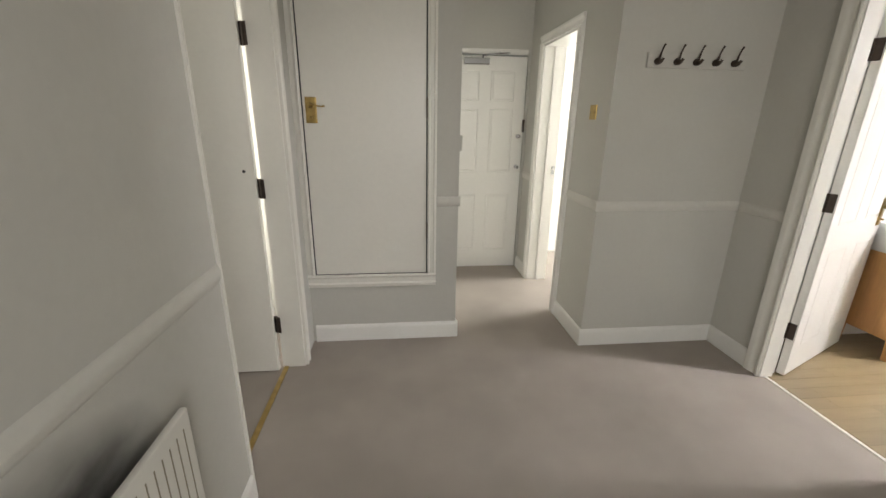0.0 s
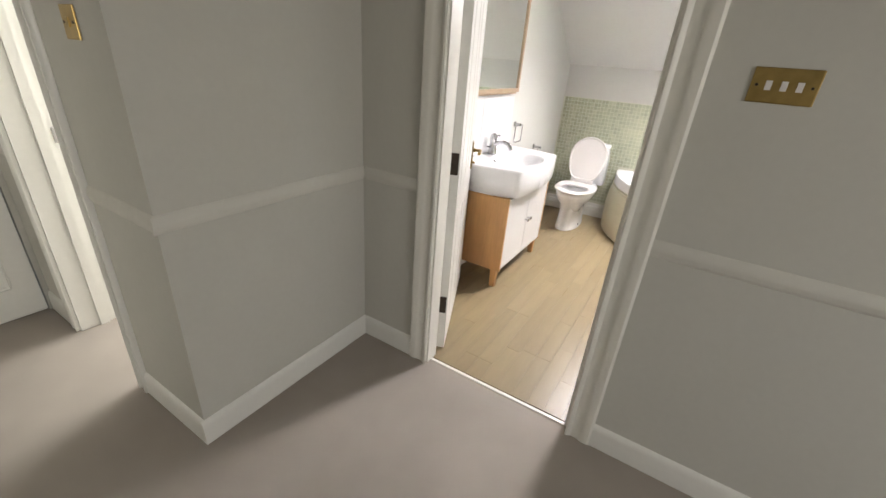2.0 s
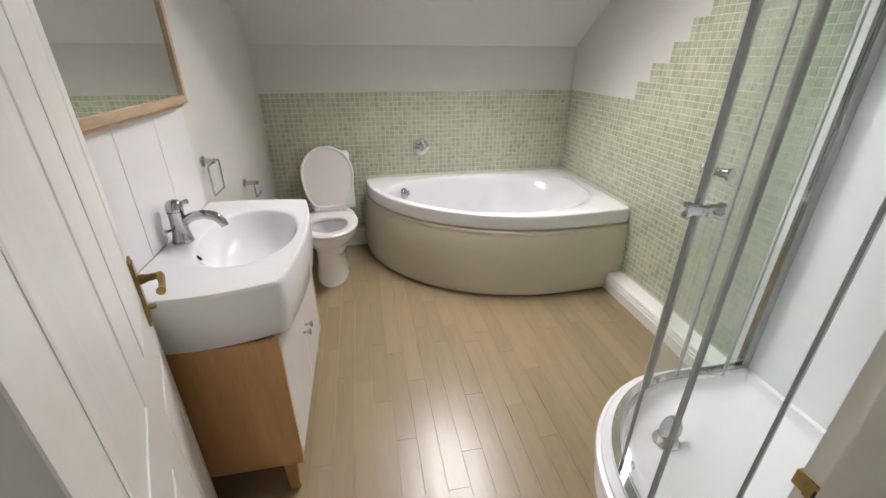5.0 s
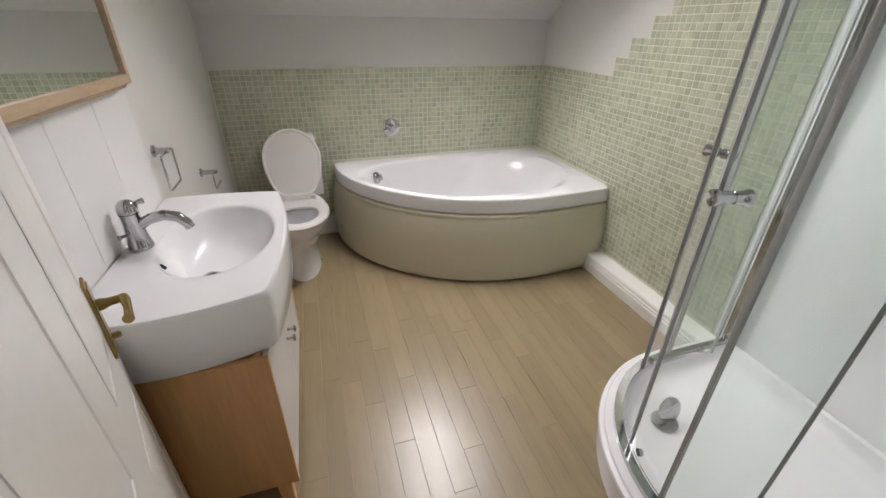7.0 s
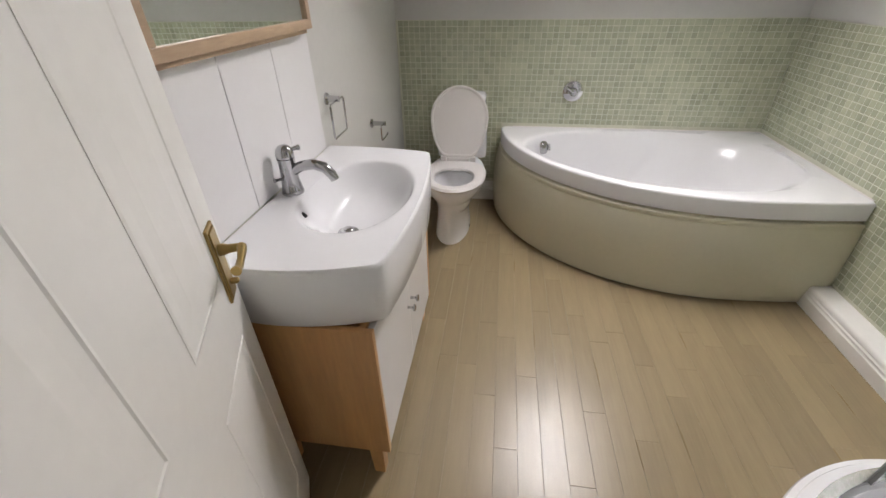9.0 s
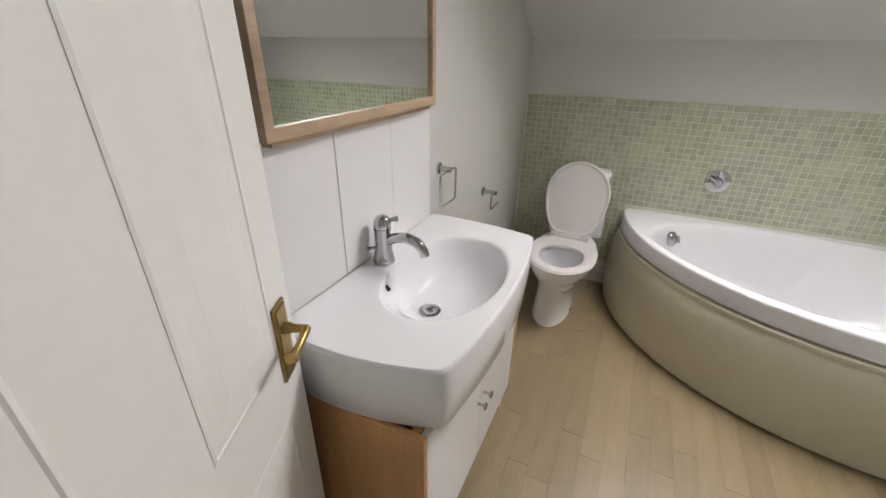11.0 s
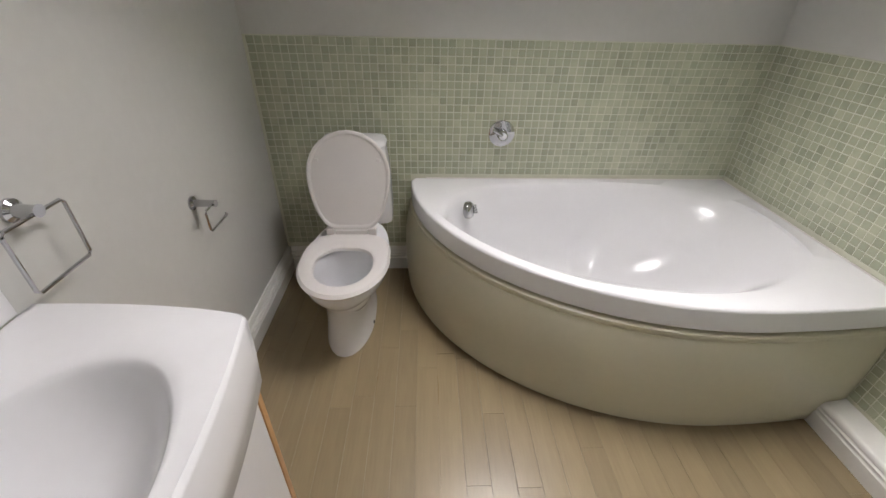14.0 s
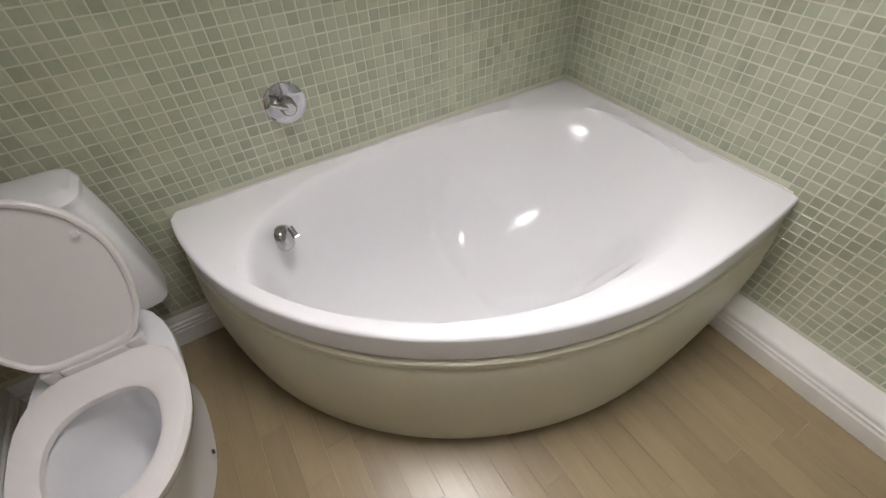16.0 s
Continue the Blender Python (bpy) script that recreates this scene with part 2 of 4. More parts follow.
wall("wall_shower_side", [((BATH_X0, -0.12, 0), (5.30, BATH_Y0, H))], M_BATHWALL, "white painted wall beside the shower")
tagged(part("lining", boxes([((BATH_X0, BATH_Y0, 0), (BATH_X0 + 0.004, DOOR_Y0 - 0.002, H))]), M_BATHWALL), "white painted bathroom side of the door wall", "wall", kind="structure")

cb = boxes([((-3.2, -1.82, H), (BATH_X0, 4.6, H + 0.1))])
tagged(part("ceiling_hall", cb, M_CEIL), "white painted flat ceiling", "ceiling", kind="structure")
TOP_U = (H - EAVE) / math.sin(SLOPE)
cb = boxes([((-0.15, -0.12, 0), (SKY_U0, 2.505, 0.24)), ((SKY_U1, -0.12, 0), (TOP_U + 0.1, 2.505, 0.24)), ((SKY_U0, -0.12, 0), (SKY_U1, SKY_Y0, 0.24)), ((SKY_U0, SKY_Y1, 0), (SKY_U1, 2.505, 0.24))], None, SLOPE_M)
boxes([((BATH_X0, -0.12, H), (5.146 - TOP_U * math.cos(SLOPE) + 0.02, 2.505, H + 0.1))], cb)
tagged(part("ceiling_bathroom", cb, M_CEIL), "white painted sloping attic ceiling", "ceiling", kind="structure")
tagged(part("floor_hall", boxes([((-3.2, -1.82, -0.1), (2.075, 4.6, 0.0))]), M_CARPET), "taupe grey short-pile carpet", "carpet", kind="structure")
floor_bath = tagged(part("floor_bathroom", boxes([((2.085, -0.12, -0.1), (5.30, 2.505, -0.006))]), M_GAP), "pale limed oak plank floor", "floor", kind="structure")

# rooms beyond the side doorways: mostly unseen shells that hold the added lamps
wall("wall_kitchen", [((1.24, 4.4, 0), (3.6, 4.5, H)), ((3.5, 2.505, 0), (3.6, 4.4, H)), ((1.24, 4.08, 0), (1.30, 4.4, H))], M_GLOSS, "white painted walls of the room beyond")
tagged(part("ceiling_kitchen", boxes([((1.24, 2.505, H), (3.6, 4.5, H + 0.1))]), M_CEIL), "white ceiling of the room beyond", "ceiling", kind="structure")
tagged(part("floor_kitchen", boxes([((2.075, 2.505, -0.1), (3.6, 4.5, 0.0))]), M_CARPET), "taupe carpet of the room beyond", "carpet", kind="structure")
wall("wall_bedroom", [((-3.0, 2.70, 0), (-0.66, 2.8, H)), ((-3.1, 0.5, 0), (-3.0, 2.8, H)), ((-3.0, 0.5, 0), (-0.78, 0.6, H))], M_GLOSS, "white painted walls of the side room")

# ---------------------------------------------------------------- joinery of the setting
ARCH = [(0, 0), (0.020, 0), (0.024, 0.006), (0.020, 0.014), (0.013, 0.020), (0.013, 0.045), (0.018, 0.052), (0.022, 0.062), (0.022, 0.082), (0.014, 0.090), (0, 0.090)]
SKIRT = [(0, 0), (0.022, 0), (0.022, 0.072), (0.017, 0.077), (0.021, 0.082), (0.021, 0.090), (0.015, 0.095), (0.019, 0.100), (0.018, 0.108), (0.011, 0.114), (0.013, 0.124), (0.008, 0.134), (0.006, 0.143), (0, 0.145)]
SKIRT_BOXED = [(0, 0), (0.111, 0), (0.112, 0.004), (0.112, 0.064), (0.108, 0.068), (0.106, 0.072), (0.110, 0.076), (0.110, 0.084), (0.106, 0.087), (0.104, 0.091), (0.107, 0.095), (0.106, 0.105), (0.101, 0.113), (0.094, 0.118), (0, 0.119)]
SKIRT_LOW = [(0, 0), (0.015, 0), (0.015, 0.085), (0.012, 0.100), (0.006, 0.112), (0, 0.115)]
RAIL = [(0, -0.030), (0.003, -0.028), (0.006, -0.018), (0.010, -0.006), (0.011, 0.000), (0.010, 0.012), (0.006, 0.024), (0.003, 0.031), (0, 0.033)]


def moulding(name, profile, a, b, out_dir, material, label, cat):
    return tagged(part(name, sweep_profile(profile, a, b, out_dir), material, smooth=True), label, cat, kind="structure")


def skirting(a, b, out_dir, profile=SKIRT_LOW, material=None):
    return moulding("baseboard", profile, a, b, out_dir, material or M_GLOSS, "white gloss painted skirting board", "skirting")


def rail(a, b, out_dir):
    return moulding("trim_rail", RAIL, a, b, out_dir, M_RAIL_LIT, "grey painted dado rail moulding, coloured lighter for the light on it", "dado rail")


def architrave(p0, p1, top, out_dir, width, material, name="trim_architrave", near=True, far=True):
    """Door surround: two legs and a head on one wall face; p0 and p1 are the opening's two feet."""
    p0, p1, o = Vector(p0), Vector(p1), Vector(out_dir)
    d = (p1 - p0).normalized()
    up = Vector((0, 0, 1))
    k = width / 0.09
    prof = [(x, y * k) for x, y in ARCH]
    bm = bmesh.new()
    if near:
        loft([[p + o * x - d * y for x, y in prof] for p in (p0, p0 + up * (top + 0.0))], bm)
    if far:
        loft([[p + o * x + d * y for x, y in prof] for p in (p1, p1 + up * (top + 0.0))], bm)
    loft([[p + up * top + o * x + up * y for x, y in prof] for p in (p0 - d * width * near, p1 + d * width * far)], bm)
    return tagged(part(name, bm, material, smooth=True), "white gloss painted moulded door architrave", "architrave", kind="structure")


skirting((HALL_X0, -1.7, 0), (HALL_X0, 1.362, 0), (1, 0, 0))
skirting((HALL_X0 + 0.02, 2.56, 0), (0.31, 2.56, 0), (0, -1, 0))
skirting((0.295, 2.56, 0), (0.295, 3.93, 0), (1, 0, 0))
skirting((1.12, 2.375, 0), (1.12, 2.83, 0), (-1, 0, 0))
skirting((1.105, 2.375, 0), (HALL_X1, 2.375, 0), (0, -1, 0))
skirting((HALL_X1, 2.36, 0), (HALL_X1, 2.042, 0), (-1, 0, 0))
skirting((HALL_X1, -1.7, 0), (HALL_X1, 1.073, 0), (-1, 0, 0))
skirting((1.12, 3.66, 0), (1.12, 3.93, 0), (-1, 0, 0))
skirting((3.0, BATH_Y1, 0), (BATH_X1, BATH_Y1, 0), (0, -1, 0), SKIRT)
skirting((BATH_X1, 1.66, 0), (BATH_X1, BATH_Y1 - 0.018, 0), (-1, 0, 0), SKIRT)
skirting((3.168, BATH_Y0, 0), (4.100, BATH_Y0, 0), (0, 1, 0), SKIRT_BOXED)
RZ = 0.945
rail((HALL_X0, -1.7, RZ), (HALL_X0, 1.362, RZ), (1, 0, 0))
rail((0.162, 2.56, RZ), (0.307, 2.56, RZ), (0, -1, 0))
rail((0.295, 2.56, RZ), (0.295, 3.93, RZ), (1, 0, 0))
rail((1.12, 2.375, RZ), (1.12, 2.83, RZ), (-1, 0, 0))
rail((1.108, 2.375, RZ), (HALL_X1, 2.375, RZ), (0, -1, 0))
rail((HALL_X1, 2.358, RZ), (HALL_X1, 2.042, RZ), (-1, 0, 0))
rail((HALL_X1, -1.7, RZ), (HALL_X1, 1.073, RZ), (-1, 0, 0))
rail((1.12, 3.66, RZ), (1.12, 3.93, RZ), (-1, 0, 0))

architrave((HALL_X1, DOOR_Y0 + 0.012, 0), (HALL_X1, 1.938, 0), 2.01, (-1, 0, 0), 0.105, M_CREAM)
architrave((HALL_X0, 1.378, 0), (HALL_X0, 2.28, 0), 2.05, (1, 0, 0), 0.065, M_CREAM, near=False)
architrave((1.12, 2.90, 0), (1.12, 3.58, 0), 2.03, (-1, 0, 0), 0.07, M_GLOSS)
architrave((0.345, 3.93, 0), (1.085, 3.93, 0), 1.995, (0, -1, 0), 0.045, M_GLOSS, near=False, far=False)

tagged(part("trim_door_lining", boxes([((2.046, 1.930, 0), (2.125, DOOR_Y1, 2.02)), ((2.125, 1.961, 0), (2.171, DOOR_Y1, 2.02)), ((2.046, DOOR_Y0, 0), (2.182, DOOR_Y0 + 0.015, 2.02)), ((2.046, DOOR_Y0 + 0.015, 2.005), (2.163, 1.930, 2.02)),
      ((2.075, DOOR_Y0 + 0.015, 0), (2.155, DOOR_Y0 + 0.027, 2.005))]), M_CREAM), "cream gloss painted door lining with stop", "door frame", kind="structure")
tagged(part("trim_bedroom_lining", boxes([((-0.784, 1.362, 0), (-0.652, 1.377, 2.06)), ((-0.784, 2.265, 0), (-0.656, 2.28, 2.06)), ((-0.784, 1.377, 2.045), (-0.656, 2.265, 2.06))]), M_CREAM), "cream gloss painted door lining", "door frame", kind="structure")
tagged(part("trim_kitchen_lining", boxes([((1.116, 2.90, 0), (1.30, 2.915, 2.03)), ((1.116, 3.565, 0), (1.30, 3.58, 2.03)), ((1.116, 2.915, 2.015), (1.30, 3.565, 2.03)), ((1.20, 3.552, 0), (1.24, 3.565, 2.015))]), M_GLOSS), "white gloss painted door lining", "door frame", kind="structure")
tagged(part("trim_threshold_strip", box((2.072, DOOR_Y0 + 0.028, 0.0), (2.090, 1.928, 0.005), 0.002), M_CREAM), "pale metal threshold strip between carpet and planks", "threshold", kind="structure")
tagged(part("trim_brass_strip", box((-0.778, 1.378, 0.0), (-0.750, 2.264, 0.006), 0.002), M_BRASS), "brass threshold strip on the carpet", "threshold", kind="structure")


# ---------------------------------------------------------------- doors
def panel_ring(bm, lo, hi, y, s, relief=1.0, w=0.022):
    """A moulded field on a leaf's face: a groove round a raised middle; s is the face's side."""
    (x0, z0), (x1, z1) = lo, hi
    rings = []
    for inset, d in ((-0.004, -0.004), (-0.004, 0.0008), (0.002, 0.0018), (0.005, 0.0003), (w * 0.5, 0.0003), (w, 0.0012), (w + 0.004, 0.0014)):
        rings.append([Vector((x, y + s * d * relief, z)) for x, z in ((x0 + inset, z0 + inset), (x1 - inset, z0 + inset), (x1 - inset, z1 - inset), (x0 + inset, z1 - inset))])
    loft(rings, bm, False, True)


def six_panel(parent, width, height, thick, material, columns, rows, sides=(-1, 1), relief=1.0, w=0.022):
    leaf = part("leaf", box((0, -thick, 0.008), (width, 0, height), 0.002, segments=1), material, parent)
    for s in sides:
        for x0, x1 in columns:
            for z0, z1 in rows:
                bm = bmesh.new()
                panel_ring(bm, (x0, z0), (x1, z1), -thick if s < 0 else 0.0, s, relief, w)
                part("panel", bm, material, leaf, smooth=False)
    return leaf


def butt_hinge(parent, at, turn=0.0, h=0.09):
    m = pose(*at, 0, 0, turn)
    bm = bmesh.new()
    box((-0.030, -0.002, -h / 2), (0.030, 0.002, h / 2), 0.001, bm, m, 1)
    box((-0.007, -0.008, -h / 2 - 0.002), (0.007, 0.006, h / 2 + 0.002), 0.003, bm, m, 1)
    hinge = part("hinge", bm, M_BRONZE, parent, "dark bronze butt hinge")
    return hinge


def lever_on_plate(parent, x, y, z, s, way, material, h=0.165, w=0.023, slim=1.0):
    """Lever handle on a long plate on the face y, side s; the lever points along way (+1 or -1)."""
    bm = box((x - w, min(y, y + s * 0.006), z - h / 2), (x + w, max(y, y + s * 0.006), z + h / 2), 0.002)
    box((x - w + 0.006, min(y + s * 0.005, y + s * 0.009), z - h / 2 + 0.008), (x + w - 0.006, max(y + s * 0.005, y + s * 0.009), z + h / 2 - 0.008), 0.0015, bm)
    plate = part("handle_plate", bm, material, parent, "aged brass lever handle on a plate")
    zc = z + h * 0.18
    bm = lathe([(0, 0.013), (0.012 * s, 0.012), (0.02 * s, 0.009), (0.048 * s, 0.008)], (x, y + s * 0.006, zc), "y", 16)
    pts = [Vector((x, y + s * 0.050, zc)), Vector((x + way * 0.015, y + s * 0.053, zc + 0.001)), Vector((x + way * 0.04, y + s * 0.053, zc - 0.003)), Vector((x + way * 0.068, y + s * 0.051, zc - 0.006)), Vector((x + way * 0.082, y + s * 0.049, zc - 0.003))]
    tube(pts, [r * slim for r in (0.010, 0.009, 0.007, 0.008, 0.010)], 12, bm)
    part("lever", bm, material, plate, smooth=True)
    part("key_turn", lathe([(0, 0.007), (0.012 * s, 0.007), (0.016 * s, 0.004)], (x, y + s * 0.009, z - h * 0.27), "y", 12), material, plate, smooth=True)
    return plate


# bathroom door, standing open towards the basin
LEAF_W, LEAF_T = 0.822, 0.042
door = thing("door_1", "white painted panelled bathroom door standing open", "door", (2.175, 1.959, 0), 24.0, kind="structure")
leaf = six_panel(door, LEAF_W, 1.985, LEAF_T, M_GLOSS, ((0.110, 0.352), (0.512, 0.730)), ((0.19, 0.76), (0.92, 1.87)), relief=1.4, w=0.058)
lever_on_plate(leaf, 0.764, -LEAF_T, 0.934, -1, -1, M_BRASS, 0.172, 0.0255)
lever_on_plate(leaf, 0.764, 0.0, 0.934, 1, -1, M_BRASS, 0.172, 0.0255)
for z in (0.290, 1.045, 1.780):
    bm = box((-0.0030, -0.035, z - 0.05), (0.002, 0.001, z + 0.05), 0.0008, segments=1)
    box((-0.0365, 0.0012, z - 0.05), (0.0, 0.0040, z + 0.05), 0.0008, bm, Matrix.Rotation(math.radians(-24), 4, "Z"), 1)
    hinge = part("hinge", bm, M_BRONZE, door, "dark bronze butt hinge")
    for k in range(5):
        part("knuckle", lathe([(0, 0.0055), (0.0185, 0.0055)], (-0.003, 0.003, z - 0.05 + k * 0.0202), "z", 10), M_BRONZE, hinge, smooth=True)
bm = box((2.146, DOOR_Y0 + 0.015, 0.958), (2.172, DOOR_Y0 + 0.0185, 0.985), 0.001)
box((2.172, DOOR_Y0 + 0.006, 0.960), (2.187, DOOR_Y0 + 0.0175, 0.984), 0.002, bm)
box((2.138, DOOR_Y0 + 0.015, 0.948), (2.150, DOOR_Y0 + 0.0178, 0.962), 0.001, bm)
keep = tagged(part("strike_plate", bm, M_BRASS), "small brass latch keep on the door lining", "strike plate", kind="structure")
# Dark inlays here and below paint the shade inside the keeps
part("latch_hole", box((2.150, DOOR_Y0 + 0.0183, 0.963), (2.162, DOOR_Y0 + 0.0190, 0.978), 0.0003, segments=1), M_DARK, keep)
keep = tagged(part("strike_plate", box((2.146, DOOR_Y0 + 0.015, 0.908), (2.166, DOOR_Y0 + 0.0180, 0.934), 0.001), M_BRASS), "small brass bolt keep on the door lining", "strike plate", kind="structure")
part("latch_hole", box((2.151, DOOR_Y0 + 0.0178, 0.913), (2.162, DOOR_Y0 + 0.0186, 0.929), 0.0003, segments=1), M_DARK, keep)

# entrance door
entry = thing("door_2", "white six-panel entrance door with closer, shut", "door", (0.336, 3.977, 0), 0, kind="structure")
leaf = six_panel(entry, 0.752, 1.985, 0.044, M_GLOSS, ((0.105, 0.320), (0.432, 0.647)), ((0.19, 0.75), (0.97, 1.54), (1.61, 1.86)), (-1,), 4.0)
for z in (1.30, 1.02):
    bm = lathe([(0, 0.018), (-0.008, 0.018), (-0.014, 0.011), (-0.034, 0.010), (-0.038, 0.016), (-0.052, 0.016), (-0.056, 0.010)], (0.705, -0.044, z), "y", 16)
    part("lock_knob", bm, M_CHROME, leaf, "small chrome lock knob", smooth=True)
part("latch_keep", box((0.740, -0.082, 1.34), (0.754, -0.044, 1.45), 0.003), M_BRONZE, leaf, "dark night latch keep")
for z in (0.22, 1.75):
    part("hinge", box((-0.006, -0.054, z - 0.05), (0.012, -0.042, z + 0.05), 0.003), M_CHROME, leaf, "steel butt hinge")
bm = box((0.17, -0.097, 1.905), (0.40, -0.045, 1.960), 0.008)
closer = part("door_closer", bm, M_CHROME, leaf, "silver overhead door closer")
bm = tube([(0.34, -0.072, 1.958), (0.34, -0.072, 1.985), (0.46, -0.17, 1.985), (0.58, -0.055, 2.01)], 0.008, 8)
part("closer_arm", bm, M_CHROME, closer, smooth=True)

# cupboard door in a moulded frame
cup = thing("door_3", "cream flush cupboard door with brass lever, shut", "door", (-0.608, 2.552, 0), 0, kind="structure")
leaf = part("leaf", box((0.004, -0.012, 0.484), (0.699, 0.002, 2.28), 0.0015, segments=1), M_CREAM, cup)
# Solid dark sheet painted in place of the gap's shade
part("gap", box((-0.004, -0.005, 0.474), (0.707, 0.001, 2.29)), M_DARK, cup, "dark sheet for the shaded gap round the leaf")
bm = bmesh.new()
k = [(0, 0), (0.026, 0), (0.030, 0.010), (0.022, 0.020), (0.016, 0.026), (0.016, 0.055), (0.024, 0.064), (0.020, 0.085), (0, 0.085)]
o, up, dx = Vector((0, -1, 0)), Vector((0, 0, 1)), Vector((1, 0, 0))
b0 = Vector((-0.612, 2.56, 0.478))
for p, d in ((b0, -dx), (b0 + dx * 0.711, dx)):
    w = 1.0 if d.x < 0 else 0.66
    loft([[q + o * x + d * (y * w) for x, y in k] for q in (p + up * 0.0, p + up * 1.83)], bm)
loft([[q + o * x - up * y for x, y in k] for q in (b0 - dx * 0.085, b0 + dx * 0.767)], bm)
loft([[q + up * 1.83 + o * x + up * y for x, y in k] for q in (b0 - dx * 0.085, b0 + dx * 0.767)], bm)
tagged(part("trim_cupboard_frame", bm, M_CREAM, smooth=True), "cream painted moulded frame round the cupboard", "architrave", kind="structure")
lever_on_plate(leaf, 0.050, -0.012, 1.475, -1, 1, M_BRASS, 0.14, 0.031, 0.55)
for z in (0.77, 1.50):
    part("hinge", box((0.698, -0.020, z - 0.055), (0.708, -0.010, z + 0.055), 0.002), M_BRONZE, cup, "thin dark steel hinge")

# side-room door, standing open into that room
bed = thing("door_4", "cream flush door of the side room, standing open", "door", (-0.797, 2.236, 0), 180, kind="structure")
leaf = part("leaf", box((0, -0.020, 0.008), (0.80, 0.020, 2.03), 0.002, segments=1), M_CREAM, bed)
for z in (0.30, 1.08, 1.80):
    butt_hinge(bed, (-0.012, -0.0, z), -28, 0.1)
# Dark disc paints the shade in the hole
part("latch_hole", lathe([(0, 0.008), (0.003, 0.008)], (0.05, 0.0205, 1.17), "y", 10), M_DARK, leaf)
tagged(part("strike_plate", box((1.262, 3.561, 0.99), (1.290, 3.565, 1.06), 0.001), M_CHROME), "steel strike plate on the white lining", "strike plate", kind="structure")

# ---------------------------------------------------------------- windows
def window(name, label, m, w, h, bar, depth):
    """A frame of four bars round a pane, in the local x-y plane of m."""
    win = tagged(new(name), label, "window", kind="structure")
    win.matrix_world = m
    for lo, hi in (((0, 0, 0), (w, bar, depth)), ((0, h - bar, 0), (w, h, depth)), ((0, bar, 0), (bar, h - bar, depth)), ((w - bar, bar, 0), (w, h - bar, depth))):
        part("window_frame", box(lo, hi, 0.004, segments=1), M_GLOSS, win)
    pane = part("pane", box((bar - 0.005, bar - 0.005, depth * 0.45), (w - bar + 0.005, h - bar + 0.005, depth * 0.6)), M_GLASS, win, "clear glass pane")
    pane.visible_shadow = False
    return win


window("window_1", "white framed roof window in the sloping ceiling", SLOPE_M @ pose(SKY_U0, SKY_Y0, 0.19), SKY_U1 - SKY_U0, SKY_Y1 - SKY_Y0, 0.045, 0.05)
# Grey strips added to draw the reveal's edge lines; no such part is known
for depth, proud in ((0.100, 0.003), (0.150, 0.005)):
    bm = boxes([((SKY_U0, SKY_Y0, depth), (SKY_U0 + proud, SKY_Y1, depth + 0.008)), ((SKY_U1 - proud, SKY_Y0, depth), (SKY_U1, SKY_Y1, depth + 0.008)), ((SKY_U0 + proud, SKY_Y0, depth), (SKY_U1 - proud, SKY_Y0 + proud, depth + 0.008)), ((SKY_U0 + proud, SKY_Y1 - proud, depth), (SKY_U1 - proud, SKY_Y1, depth + 0.008))], None, SLOPE_M)
    tagged(part("trim_gasket", bm, M_SEAL), "thin grey strip added to draw a line round the roof window reveal", "gasket", kind="structure")
# Unseen frame added to go with the hall fill lamp
window("window_2_added", "unseen white frame added at the hall fill light", pose(0.05, -1.74, 0.95, 90, 0, 0), 1.2, 1.2, 0.06, 0.05)
# Frame on a solid wall, added only to back the kitchen lamp
window("window_3_added", "unseen white frame added behind the kitchen fill light", pose(3.499, 2.85, 0.82, 90, 0, 90), 1.1, 1.4, 0.05, 0.02)
# Frame on a solid wall, added to back the side room lamp
window("window_4_added", "unseen white frame added behind the side room lamp", pose(-0.80, 2.699, 0.28, 90, 0, 180), 1.42, 1.95, 0.04, 0.02)

# ---------------------------------------------------------------- hall things
hooks = thing("coat_rail", "grey painted coat rail with five dark hooks on the wall", "coat rack", (1.29, 2.375, 1.725))
part("board", box((0, -0.018, 0), (0.585, 0.0, 0.078), 0.003), M_HALL, hooks)
for i in range(5):
    x = 0.052 + 0.114 * i
    bm = lathe([(0, 0.017), (-0.006, 0.018), (-0.012, 0.012), (-0.03, 0.010)], (x, -0.018, 0.032), "y", 14)
    tube([(x, -0.026, 0.031), (x + 0.001, -0.038, 0.026), (x + 0.004, -0.050, 0.028), (x + 0.010, -0.056, 0.038), (x + 0.012, -0.058, 0.044)], [0.013, 0.014, 0.011, 0.007, 0.008], 10, bm)
    tube([(x, -0.03, 0.036), (x + 0.002, -0.040, 0.050), (x + 0.005, -0.043, 0.075), (x + 0.008, -0.052, 0.100), (x + 0.010, -0.060, 0.112)], [0.009, 0.006, 0.0045, 0.0045, 0.0065], 10, bm)
    part("hook", bm, M_BRONZE, hooks, "dark bronze double coat hook", smooth=True)


def switch_plate(name, label, m, w, h, gangs):
    sw = tagged(new(name), label, "light switch")
    sw.matrix_world = m
    part("plate", box((-w / 2, -h / 2, 0), (w / 2, h / 2, 0.006), 0.003), M_BRASS, sw)
    for g in range(gangs):
        x = (g - (gangs - 1) / 2) * 0.034
        part("rocker", box((x - 0.007, -0.012, 0.005), (x + 0.007, 0.012, 0.010), 0.001), M_PLASTIC if gangs > 1 else M_BRASS, sw, "small switch rocker")
    for s in (-1, 1):
        part("screw", lathe([(0, 0.004), (0.002, 0.0035)], (s * (w / 2 - 0.014), 0, 0.006), "z", 10), M_BRONZE, sw)
    return sw


